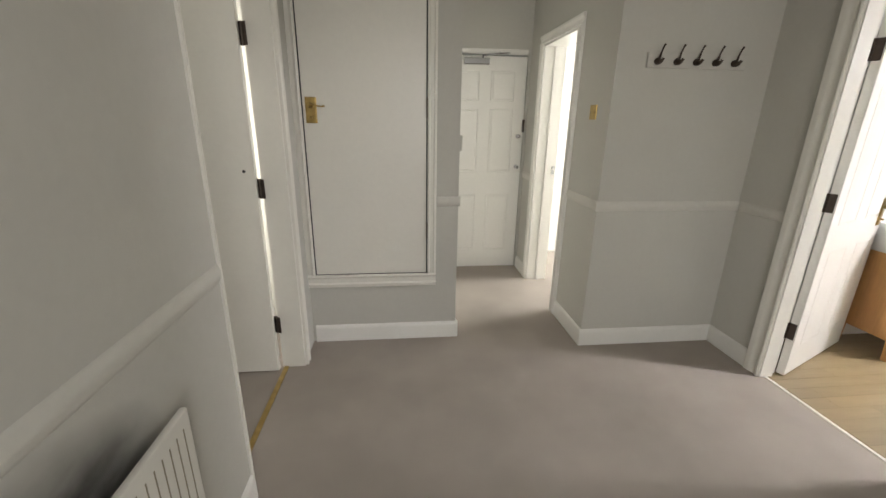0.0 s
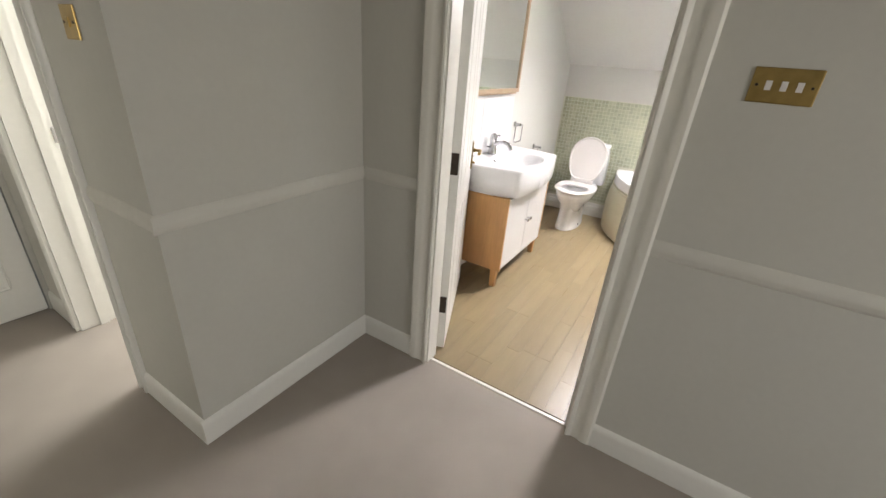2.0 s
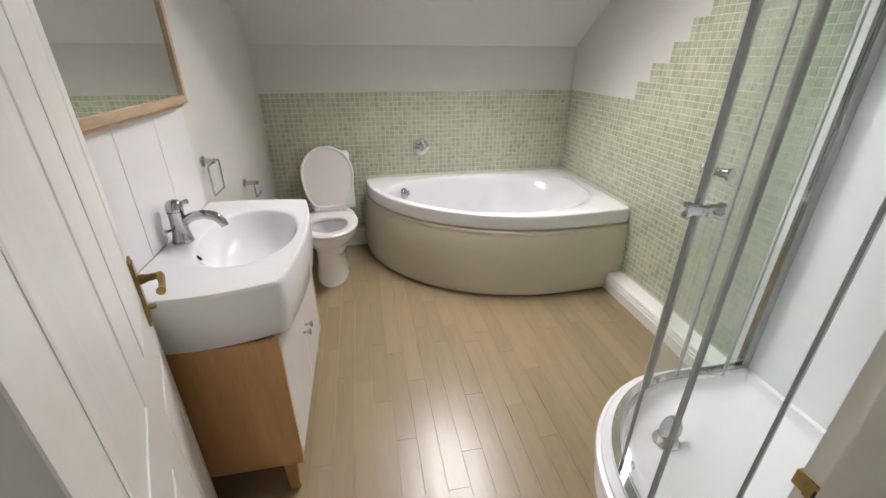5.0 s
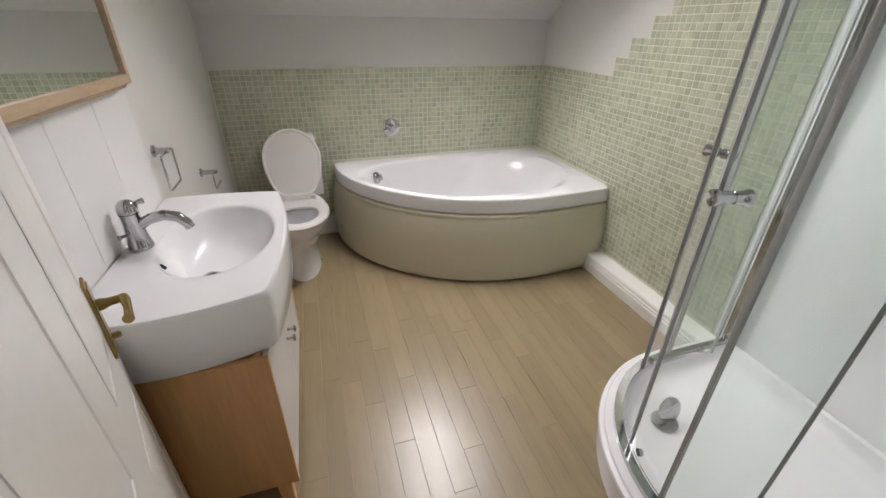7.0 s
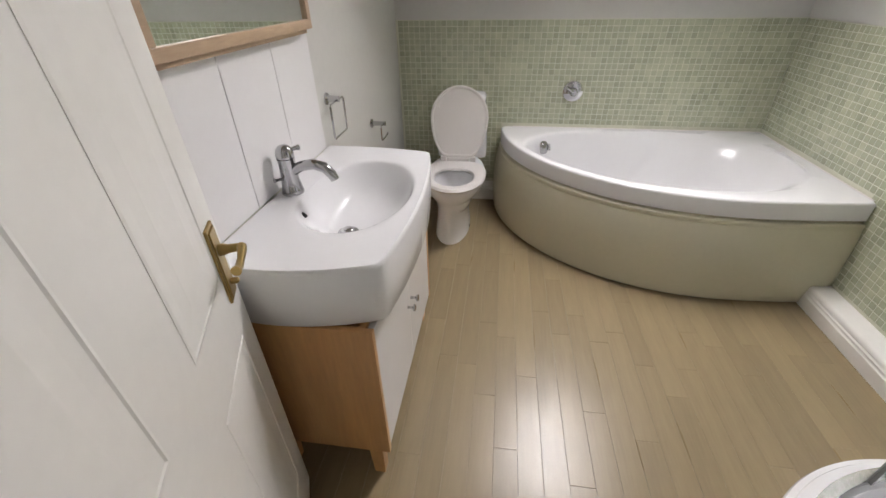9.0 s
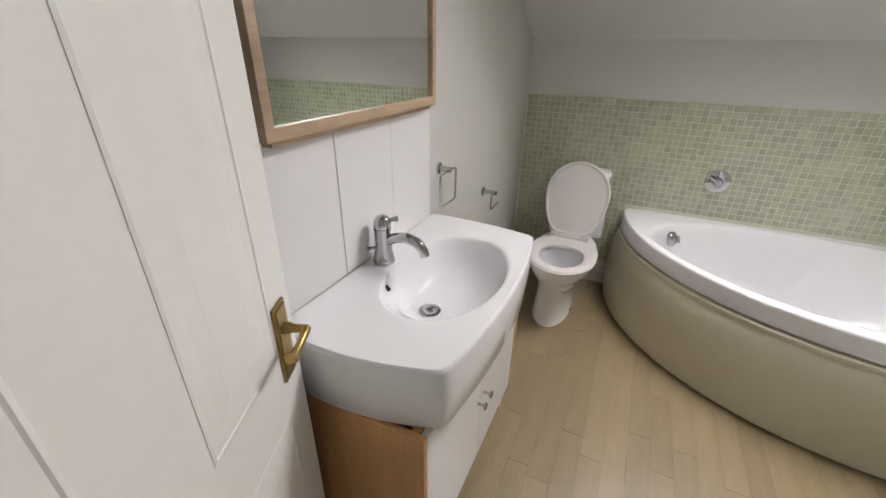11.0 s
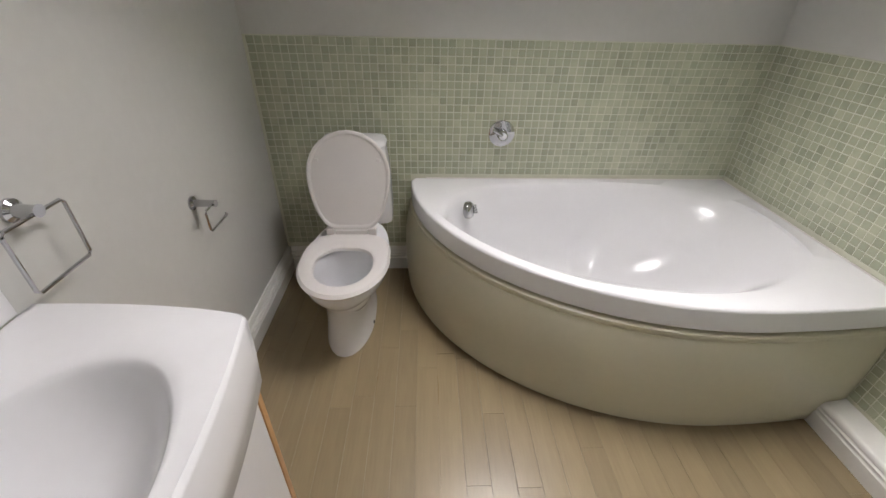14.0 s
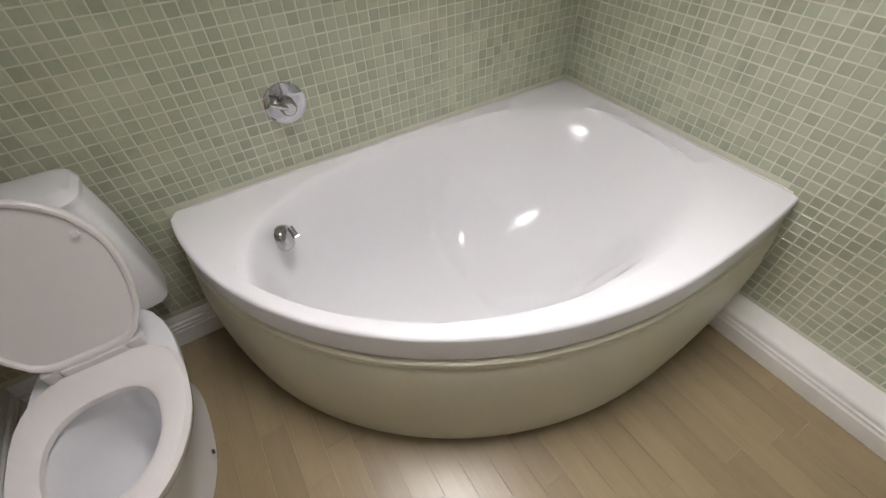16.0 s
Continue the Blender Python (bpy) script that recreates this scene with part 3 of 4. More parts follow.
switch_plate("light_switch", "polished brass three-gang light switch on grey wall", pose(HALL_X1, 0.892, 1.472, 90, 0, -90), 0.148, 0.088, 3)
switch_plate("light_switch", "small brass light switch on the corridor wall", pose(1.12, 2.575, 1.492, 90, 0, -90), 0.086, 0.086, 1)
ph = thing("entry_phone", "grey plastic entry phone on the corridor wall", "entry phone", (0.295, 2.70, 1.25))
part("body", box((0, -0.05, 0), (0.030, 0.05, 0.095), 0.006), M_HALL, ph)
part("button", box((0.029, -0.012, 0.02), (0.033, 0.012, 0.035), 0.001), M_PLASTIC, ph)

heat = thing("panel_heater", "white slotted panel heater on the grey wall", "heater", (HALL_X0, 0.23, 0.18))
part("back_box", box((0.008, 0.03, 0.03), (0.038, 0.70, 0.46), 0.004), M_CREAM, heat)
case = part("front_panel", box((0.041, 0.0, 0.0), (0.059, 0.735, 0.565), 0.006), M_CREAM, heat)
for y in (0.12, 0.62):
    part("bracket", box((0.0, y, 0.10), (0.043, y + 0.02, 0.40), 0.001, segments=1), M_CREAM, heat)
for i in range(22):
    y = 0.05 + i * 0.031
    part("slot", box((0.0585, y - 0.0022, 0.20), (0.0596, y + 0.0022, 0.525)), M_SLOT, case, "thin brown vent slot drawn as a flat strip")

bm = bmesh.new()
bm.faces.new([bm.verts.new((0.0, y, z)) for y, z in ((-1, -1), (1, -1), (1, 1), (-1, 1))])
stain = tagged(part("wall_stain", bm, M_DARK_PATCH), "dark uneven patch on the wall above the heater", "stain", kind="structure")
stain.matrix_world = Matrix.Translation((HALL_X0 + 0.002, 0.54, 0.72)) @ Matrix.Diagonal((1, 0.42, 0.20, 1))

# ---------------------------------------------------------------- bathroom: the bath
def bath_inside(x, y):
    if x > 5.139 or y < 0.0205:
        return False
    b = 1.175 if y > 0.5 else 2.1
    return ((5.14 - x) / 1.04) ** 2 + ((y - 0.5) / b) ** 2 < 1


BATH_C = Vector((4.68, 0.80, 0))


def bath_outline(n, inset=0.0):
    pts = []
    for i in range(n):
        a = 2 * math.pi * i / n
        lo, hi = 0.0, 2.0
        for _ in range(30):
            mid = (lo + hi) / 2
            if bath_inside(BATH_C.x + mid * math.cos(a), BATH_C.y + mid * math.sin(a)):
                lo = mid
            else:
                hi = mid
        px, py = BATH_C.x + lo * math.cos(a), BATH_C.y + lo * math.sin(a)
        qx, qy = px - inset * math.cos(a), py - inset * math.sin(a)
        pts.append((5.139 if px > 5.138 else qx, 0.0205 if py < 0.0215 else qy))      # flush against the walls
    return [(min(x, 5.139), max(y, 0.0205)) for x, y in pts]


BATH_R = [(Vector(p) - BATH_C.xy).length for p in bath_outline(192)]


def bath_well(n, k=1.0, shift=(0, 0)):
    pts = []
    for i in range(n):
        a = 2 * math.pi * i / n
        c, s = math.cos(a), math.sin(a)
        ex, ey = (0.412 if c > 0 else 0.464), (0.735 if s > 0 else 0.70)
        p = {(True, True): 2.8, (True, False): 2.3, (False, True): 1.45, (False, False): 2.6}[(c > 0, s > 0)]
        r = (abs(c / ex) ** p + abs(s / ey) ** p) ** (-1 / p)
        r = min(k * r, BATH_R[i] - 0.045)
        pts.append((BATH_C.x + shift[0] + r * c, BATH_C.y + shift[1] + r * s))
    return pts


NB = 192


def well_z(k, z):
    """One level of the well; the end towards the side wall is a long sloping backrest that rolls into the rim."""
    out = []
    for i, (x, y) in enumerate(bath_well(NB, k, (0, 0.06 * (1 - k)))):
        q = min(1.0, max(0.0, 0.15 - 1.6 * math.sin(2 * math.pi * i / NB)))
        s = q * q * (3 - 2 * q)
        f = min(1.0, max(0.0, (1.10 - k) / 0.66))
        rolled = 0.558 - 0.428 * f * f * (3 - 2 * f)
        out.append(Vector((x, y, z + (rolled - z) * s)))
    return out


bath = thing("bathtub", "white acrylic offset corner bathtub with cream curved panel", "bathtub", (0, 0, 0))


def at_z(pts, z):
    return [Vector((x, y, z)) for x, y in pts]


rings = [at_z(bath_outline(NB, 0.030), 0.478), at_z(bath_outline(NB, 0.003), 0.468), at_z(bath_outline(NB, -0.003), 0.472), at_z(bath_outline(NB, -0.003), 0.548), at_z(bath_outline(NB, -0.001), 0.555), at_z(bath_outline(NB, 0.005), 0.5595), at_z(bath_outline(NB, 0.012), 0.560)]
mid = [((a[0] + 3 * b[0]) / 4, (a[1] + 3 * b[1]) / 4) for a, b in zip(bath_outline(NB), bath_well(NB))]
rings += [at_z(mid, 0.559), well_z(1.03, 0.558), well_z(1.0, 0.554), well_z(0.985, 0.546), well_z(0.970, 0.52), well_z(0.950, 0.46), well_z(0.92, 0.36), well_z(0.885, 0.27), well_z(0.85, 0.21),
          well_z(0.76, 0.155), well_z(0.62, 0.130), at_z(bath_well(NB, 0.3, (0, 0.05)), 0.122), at_z(bath_well(NB, 0.02, (0, 0.05)), 0.120)]
part("tub", loft(rings, None, False, True), M_ACRYLIC, bath, smooth=True)
rings = [at_z(bath_outline(NB, i), z) for i, z in ((0.0, 0.005), (-0.026, 0.007), (-0.032, 0.012), (-0.036, 0.05), (-0.042, 0.14), (-0.042, 0.22), (-0.037, 0.30), (-0.027, 0.37), (-0.017, 0.415), (-0.010, 0.431), (-0.013, 0.437), (-0.014, 0.446), (-0.012, 0.454), (-0.004, 0.458), (0.016, 0.459), (0.022, 0.478))]
part("front_panel", loft(rings, None, True, False), M_PANEL, bath, "cream curved bath front panel", smooth=True)
m = Matrix.Translation((4.909, 1.396, 0.495)) @ Vector((-0.50, -0.84, 0.22)).to_track_quat("Z", "Y").to_matrix().to_4x4()
bm = lathe([(-0.01, 0.042), (0.004, 0.042), (0.014, 0.036), (0.020, 0.022), (0.022, 0.004)], (0, 0, 0), "z", 28)
for j in range(5):
    tube([(0.010 + 0.001 * j, -0.020 + 0.008 * j, 0.014), (0.024, -0.022 + 0.009 * j, 0.030), (0.030, -0.022 + 0.009 * j, 0.022)], [0.003, 0.0042, 0.003], 8, bm)
bm.transform(m)
of = part("overflow", bm, M_CHROME, bath, "chrome overflow filler", smooth=True)
bm = lathe([(0, 0.034), (0.004, 0.033), (0.006, 0.028)], (4.50, 1.23, 0.146), "z", 24)
part("waste", bm, M_CHROME, bath, "chrome bath waste", smooth=True)
part("sealant", tube([(5.137, 1.60, 0.561), (5.137, 0.026, 0.561), (4.15, 0.023, 0.561)], 0.0035, 8), M_PLASTIC, bath, "white sealant bead", smooth=True)

mix = thing("bath_mixer", "chrome wall mixer valve on the green mosaic", "shower valve", (5.139, 1.232, 0.796))
part("rose", lathe([(0, 0.064), (-0.006, 0.063), (-0.010, 0.052), (-0.012, 0.03)], (0, 0, 0), "x", 32), M_CHROME, mix, smooth=True)
part("hub", lathe([(-0.010, 0.026), (-0.045, 0.024), (-0.052, 0.018)], (0, 0, 0), "x", 24), M_CHROME, mix, smooth=True)
part("lever", tube([(-0.04, 0.0, 0.0), (-0.056, 0.018, 0.013), (-0.064, 0.052, 0.034)], [0.009, 0.008, 0.006], 12), M_CHROME, mix, smooth=True)

# ---------------------------------------------------------------- toilet
TY = 1.945


def egg(cx, front, back, half, n=48, pf=2.0, pb=2.6):
    """Pan outline: front and back are x of its ends."""
    out = []
    for i in range(n):
        a = 2 * math.pi * i / n
        c, s = math.cos(a), math.sin(a)
        ex, p = (back - cx, pb) if c > 0 else (cx - front, pf)
        r = (abs(c / ex) ** p + abs(s / half) ** p) ** (-1 / p)
        out.append((cx + r * c, TY + r * s))
    return out


wc = thing("toilet", "white ceramic close-coupled toilet with its lid up", "toilet", (0, 0, 0))
rings = [at_z(egg(4.70, 4.445, 5.0, 0.112), 0.0), at_z(egg(4.70, 4.450, 5.0, 0.109), 0.03), at_z(egg(4.70, 4.468, 5.0, 0.099), 0.12), at_z(egg(4.70, 4.474, 5.0, 0.099), 0.20), at_z(egg(4.68, 4.455, 5.0, 0.116), 0.255),
         at_z(egg(4.66, 4.415, 5.0, 0.148), 0.30), at_z(egg(4.64, 4.378, 5.0, 0.172), 0.345), at_z(egg(4.63, 4.362, 5.0, 0.180), 0.385), at_z(egg(4.63, 4.366, 5.0, 0.178), 0.398), at_z(egg(4.58, 4.405, 4.75, 0.130), 0.400),
         at_z(egg(4.57, 4.415, 4.72, 0.122), 0.385), at_z(egg(4.57, 4.425, 4.715, 0.116), 0.33), at_z(egg(4.58, 4.45, 4.712, 0.106), 0.26), at_z(egg(4.62, 4.52, 4.71, 0.080), 0.19), at_z(egg(4.65, 4.585, 4.705, 0.052), 0.155), at_z(egg(4.66, 4.610, 4.705, 0.042), 0.12), at_z(egg(4.67, 4.635, 4.705, 0.036), 0.04), at_z(egg(4.67, 4.66, 4.68, 0.008), 0.03)]
for ring in rings[:9]:
    for p in ring:
        p.y += 0.020 * min(1.0, max(0.0, (0.36 - p.z) / 0.16))      # the foot is shifted to fit its outline in the camera's view
part("pan", loft(rings, None, True, True), M_CERAMIC, wc, smooth=True)
rings = [at_z(egg(4.60, 4.352, 4.812, 0.187, pb=3.2), 0.402), at_z(egg(4.60, 4.347, 4.812, 0.190, pb=3.2), 0.412), at_z(egg(4.60, 4.360, 4.806, 0.180, pb=3.2), 0.424), at_z(egg(4.57, 4.405, 4.715, 0.135), 0.425),
         at_z(egg(4.565, 4.422, 4.700, 0.122), 0.416), at_z(egg(4.565, 4.426, 4.697, 0.119), 0.402)]
bm = loft(rings + [rings[0]], None, False, False)
part("seat", bm, M_PLASTIC, wc, "white plastic toilet seat", smooth=True)
lid_m = pose(4.822, TY, 0.438, 0, -74, 0)
rings = []
for k, z in ((0.97, 0.0), (1.0, 0.004), (1.0, 0.016), (0.97, 0.020), (0.93, 0.019), (0.90, 0.012), (0.5, 0.012), (0.02, 0.012)):
    ring = []
    for i in range(48):
        a = 2 * math.pi * i / 48
        c, s = math.cos(a), math.sin(a)
        ex, p = (0.192, 2.0) if c > 0 else (0.250, 7.0)
        r = (abs(c / ex) ** p + abs(s / 0.184) ** p) ** (-1 / p)
        x, y = 0.250 + k * r * c, k * r * s
        f = min(1.0, max(0.0, x / 0.26))
        y *= 0.60 + 0.40 * f * (2 - f)
        ring.append(lid_m @ Vector((x, y, z)))
    rings.append(ring)
lid = part("lid", loft(rings), M_PLASTIC, wc, "white plastic toilet lid standing up", smooth=True)
for s in (-1, 1):
    part("buffer", box((0.31, s * 0.135 - 0.008, 0.012), (0.322, s * 0.135 + 0.008, 0.024), 0.002, None, lid_m), M_PLASTIC, lid)
    part("hinge", box((4.802, TY + s * 0.095 - 0.018, 0.414), (4.830, TY + s * 0.095 + 0.018, 0.452), 0.005), M_PLASTIC, wc, "white plastic lid hinge")
part("hinge_bar", box((4.800, TY - 0.074, 0.414), (4.826, TY + 0.074, 0.446), 0.006), M_PLASTIC, wc, "white plastic hinge bar")
# Dark strip painted in for the shade between lid and hinge bar
part("hinge_gap", box((4.808, TY - 0.078, 0.4465), (4.824, TY + 0.078, 0.4495)), M_DARK, wc, "dark strip for the shaded seam under the lid")


def rounded(x0, x1, half, p, n=48):
    cx, hx = (x0 + x1) / 2, (x1 - x0) / 2
    out = []
    for i in range(n):
        a = 2 * math.pi * i / n
        c, s = math.cos(a), math.sin(a)
        r = (abs(c / hx) ** p + abs(s / half) ** p) ** (-1 / p)
        out.append((cx + r * c, TY - 0.008 + r * s))
    return out


rings = [at_z(rounded(4.96, 5.138, 0.165, 6), 0.39), at_z(rounded(4.955, 5.138, 0.168, 6), 0.45), at_z(rounded(4.96, 5.138, 0.160, 6), 0.66), at_z(rounded(4.97, 5.138, 0.146, 6), 0.760)]
part("cistern", loft(rings), M_CERAMIC, wc, smooth=True)
rings = [at_z(rounded(4.965, 5.138, 0.150, 5), 0.761), at_z(rounded(4.962, 5.138, 0.152, 5), 0.779), at_z(rounded(4.972, 5.136, 0.142, 5), 0.793), at_z(rounded(5.0, 5.12, 0.12, 4), 0.798)]
part("cistern_lid", loft(rings), M_CERAMIC, wc, smooth=True)
part("fixing_cap", lathe([(0, 0.008), (-0.006, 0.007)], (4.62, TY - 0.094, 0.05), "y", 12), M_DARK, wc)

# ---------------------------------------------------------------- vanity unit and basin
van = thing("vanity_unit", "light oak vanity unit with two white doors", "cabinet", (2.99, 1.995, 0))
VW, VD = 0.795, 0.365
for nm, lo, hi in (("side_panel", (0, -0.021, 0.135), (0.018, VD, 0.669)), ("side_panel", (VW - 0.018, -0.021, 0.135), (VW, VD, 0.669)), ("bottom_panel", (0.018, 0.02, 0.135), (VW - 0.018, VD, 0.153)),
                   ("back_panel", (0.018, VD - 0.012, 0.153), (VW - 0.018, VD, 0.669)), ("top_rail", (0.018, 0.0, 0.650), (VW - 0.018, 0.02, 0.669))):
    part(nm, box(lo, hi, 0.001, segments=1), M_OAK, van)
for i in range(2):
    x0 = 0.0195 + i * (VW - 0.036) / 2
    x1 = x0 + (VW - 0.036) / 2 - 0.003
    d = part("door", box((x0, -0.019, 0.150), (x1, -0.001, 0.660), 0.0015, segments=1), M_WHITELAM, van, "white laminate cabinet door")
    kx = x1 - 0.026 if i == 0 else x0 + 0.026
    part("handle", lathe([(0, 0.006), (-0.010, 0.0045), (-0.018, 0.006), (-0.022, 0.013), (-0.028, 0.013), (-0.030, 0.009)], (kx, -0.019, 0.43), "y", 16), M_CHROME, d, "small chrome knob", smooth=True)
for x in (0.0, VW - 0.045):
    for y in (0.004, VD - 0.05):
        bm = box((x, y, 0.0), (x + 0.045, y + 0.045, 0.136), 0.002, segments=1)
        for v in bm.verts:
            if v.co.z < 0.05:
                v.co.x += (x + 0.0225 - v.co.x) * 0.18
                v.co.y += (y + 0.0225 - v.co.y) * 0.18
        part("leg", bm, M_OAK, van)

BC = Vector((3.42, 2.115))


def bezier(a, b, c, n):
    a, b, c = Vector(a), Vector(b), Vector(c)
    return [a * (1 - t) ** 2 + b * 2 * t * (1 - t) + c * t * t for t in (i / n for i in range(n))]


def polar(poly, centre, n):
    """The outline resampled at even angles round a centre."""
    out = []
    for i in range(n):
        a = 2 * math.pi * i / n
        d = Vector((math.cos(a), math.sin(a)))
        best = 0.0
        for p, q in zip(poly, poly[1:] + poly[:1]):
            e = q - p
            den = d.x * e.y - d.y * e.x
            if abs(den) < 1e-9:
                continue
            w = p - centre
            s = (w.x * e.y - w.y * e.x) / den
            u = (w.x * d.y - w.y * d.x) / den
            if s > 0 and -1e-6 <= u <= 1 + 1e-6:
                best = max(best, s)
        out.append(best)
    return out


NS = 144
outline = bezier((3.03, 1.943), (3.42, 1.872), (3.785, 1.950), 20) + bezier((3.785, 1.950), (3.828, 2.10), (3.822, 2.372), 16) + bezier((3.822, 2.372), (3.4, 2.372), (2.985, 2.372), 12) + bezier((2.985, 2.372), (2.938, 2.17), (3.028, 1.940), 20)
radii = polar(outline, BC, NS)


def basin_ring(z, inset=0.0, k=1.0):
    return [Vector((BC.x + (r * k - inset) * math.cos(2 * math.pi * i / NS), BC.y + (r * k - inset) * math.sin(2 * math.pi * i / NS), z)) for i, r in enumerate(radii)]


def bowl_ring(z, k, shift=(0, 0)):
    out = []
    for i in range(NS):
        a = 2 * math.pi * i / NS
        c, s = math.cos(a), math.sin(a)
        p = 2.3 if s > 0 else 2.0
        r = (abs(c / 0.265) ** p + abs(s / 0.170) ** p) ** (-1 / p) * k
        out.append(Vector((BC.x + shift[0] + r * c, BC.y + shift[1] + r * s, z)))
    return out


def soft_ring(z, k, shift=(0, 0)):
    """A bowl level whose end wall slopes gently."""
    out = bowl_ring(z, k, shift)
    for i, p in enumerate(out):
        p.z += (0.851 - z) * 0.4 * max(0.0, -math.cos(2 * math.pi * i / NS)) ** 1.5
    return out


def blend(a, b, t, z):
    return [Vector((p.x + (q.x - p.x) * t, p.y + (q.y - p.y) * t, z)) for p, q in zip(a, b)]


basin = thing("washbasin", "white ceramic bow-fronted washbasin on the vanity unit", "washbasin", (0, 0, 0))
o0, w0 = basin_ring(0.852), bowl_ring(0.852, 1.0)
rings = [basin_ring(0.672, 0.030, 0.985), basin_ring(0.670, 0.012, 0.985), basin_ring(0.678, 0.004, 0.985), basin_ring(0.760, 0.0, 0.995), basin_ring(0.842), basin_ring(0.850, 0.002), basin_ring(0.855, 0.008), blend(o0, w0, 0.35, 0.853), blend(o0, w0, 0.85, 0.852),
         soft_ring(0.8505, 0.99), soft_ring(0.846, 0.965), soft_ring(0.836, 0.935), soft_ring(0.818, 0.895), soft_ring(0.785, 0.80, (0, 0.006)), soft_ring(0.752, 0.66, (-0.01, 0.012)), bowl_ring(0.730, 0.46, (-0.025, 0.03)), bowl_ring(0.720, 0.22, (-0.038, 0.042)), bowl_ring(0.717, 0.06, (-0.04, 0.045))]
part("bowl", loft(rings, None, True, True), M_CERAMIC, basin, smooth=True)
bm = lathe([(0.0, 0.034), (0.003, 0.034), (0.005, 0.030), (0.004, 0.024), (0.010, 0.022), (0.016, 0.014), (0.018, 0.002)], (3.38, 2.160, 0.719), "z", 24)
part("waste", bm, M_CHROME, basin, "chrome pop-up basin waste", smooth=True)
# Dark plug paints the shade in the overflow opening
bm = lathe([(-0.008, 0.0098), (0.006, 0.0098), (0.006, 0.0065)], (0, 0, 0), "z", 20)
bm.transform(Matrix.Translation((3.286, 2.249, 0.828)) @ Vector((0.55, -0.60, 0.58)).to_track_quat("Z", "Y").to_matrix().to_4x4())
part("overflow_hole", bm, M_DARK, basin, "overflow hole, its shade drawn as a dark plug", smooth=True)

tap = thing("basin_tap", "chrome single-lever basin mixer tap on the basin", "tap", (3.385, 2.322, 0.854))
tap.scale = (1.06, 1.06, 1.17)
part("body", lathe([(0, 0.032), (0.004, 0.033), (0.010, 0.031), (0.035, 0.026), (0.07, 0.0235), (0.092, 0.024), (0.096, 0.0255)], (0, 0, 0), "z", 28), M_CHROME, tap, smooth=True)
part("handle", lathe([(0.097, 0.0245), (0.108, 0.0255), (0.120, 0.022), (0.128, 0.014), (0.131, 0.002)], (0, 0, 0), "z", 28), M_CHROME, tap, smooth=True)
part("lever", tube([(0.01, -0.008, 0.110), (0.026, -0.020, 0.114), (0.036, -0.028, 0.113)], [0.006, 0.006, 0.0085], 12), M_CHROME, tap, smooth=True)
part("spout", tube([(0, -0.012, 0.060), (0.0, -0.045, 0.076), (0.0, -0.080, 0.082), (0.0, -0.112, 0.074), (0.0, -0.132, 0.054), (0, -0.136, 0.042)], [0.014, 0.014, 0.014, 0.0145, 0.014, 0.0135], 16), M_CHROME, tap, smooth=True)
part("waste_rod", tube([(-0.018, 0.012, 0.045), (-0.036, 0.022, 0.047), (-0.042, 0.025, 0.048)], [0.004, 0.004, 0.007], 10), M_CHROME, tap, smooth=True)

splash = tagged(part("splashback", boxes([((2.745, BATH_Y1 - 0.004, 0.80), (3.784, BATH_Y1, 1.34))]), M_GROUT), "large white glazed splashback tiles over the basin", "splashback", kind="structure")
for i in range(4):
    x1 = 3.785 - i * 0.262
    part("tile", box((x1 - 0.2595, BATH_Y1 - 0.012, 0.8565), (x1, BATH_Y1 - 0.003, 1.34), 0.0015, segments=1), M_WTILE, splash)

mir = thing("wall_mirror", "rectangular mirror in a deep wooden frame on the wall", "mirror", (3.020, BATH_Y1 - 0.0125, 1.279))
MW, MH, MD = 0.728, 0.71, 0.042
for lo, hi, nm in (((0, -MD, 0), (MW, 0, 0.028), "frame_bottom"), ((0, -MD, MH - 0.028), (MW, 0, MH), "frame_top"), ((0, -MD, 0.028), (0.024, 0, MH - 0.028), "frame_side"), ((MW - 0.024, -MD, 0.028), (MW, 0, MH - 0.028), "frame_side")):
    part(nm, box(lo, hi, 0.002), M_FRAMEWOOD, mir)
part("mirror_glass", box((0.023, -MD + 0.010, 0.027), (MW - 0.023, -MD + 0.014, MH - 0.027)), M_MIRROR, mir, "clear silvered mirror glass")
part("backing_strip", box((0.02, -0.030, -0.012), (MW - 0.02, -0.002, -0.001), 0.001), M_FRAMEWOOD, mir)

ring_t = thing("towel_ring", "square chrome towel ring on the white wall", "towel ring", (3.888, BATH_Y1, 1.02))
part("rose", lathe([(0, 0.024), (-0.006, 0.023), (-0.012, 0.014), (-0.045, 0.011), (-0.052, 0.013)], (0, 0, 0), "y", 20), M_CHROME, ring_t, smooth=True)
loop = [(-0.075, -0.046, -0.004), (0.055, -0.046, -0.004), (0.062, -0.046, -0.012), (0.062, -0.046, -0.128), (0.055, -0.046, -0.136), (-0.075, -0.046, -0.136), (-0.082, -0.046, -0.128), (-0.082, -0.046, -0.012)]
part("ring", tube(loop, 0.0042, 8, None, True), M_CHROME, ring_t, smooth=True)
tpn = thing("toilet_roll_holder", "chrome toilet roll holder, empty, on the wall", "roll holder", (4.426, BATH_Y1, 0.768))
part("rose", lathe([(0, 0.024), (-0.006, 0.023), (-0.012, 0.013), (-0.070, 0.011), (-0.078, 0.013)], (0, 0, 0), "y", 20), M_CHROME, tpn, smooth=True)
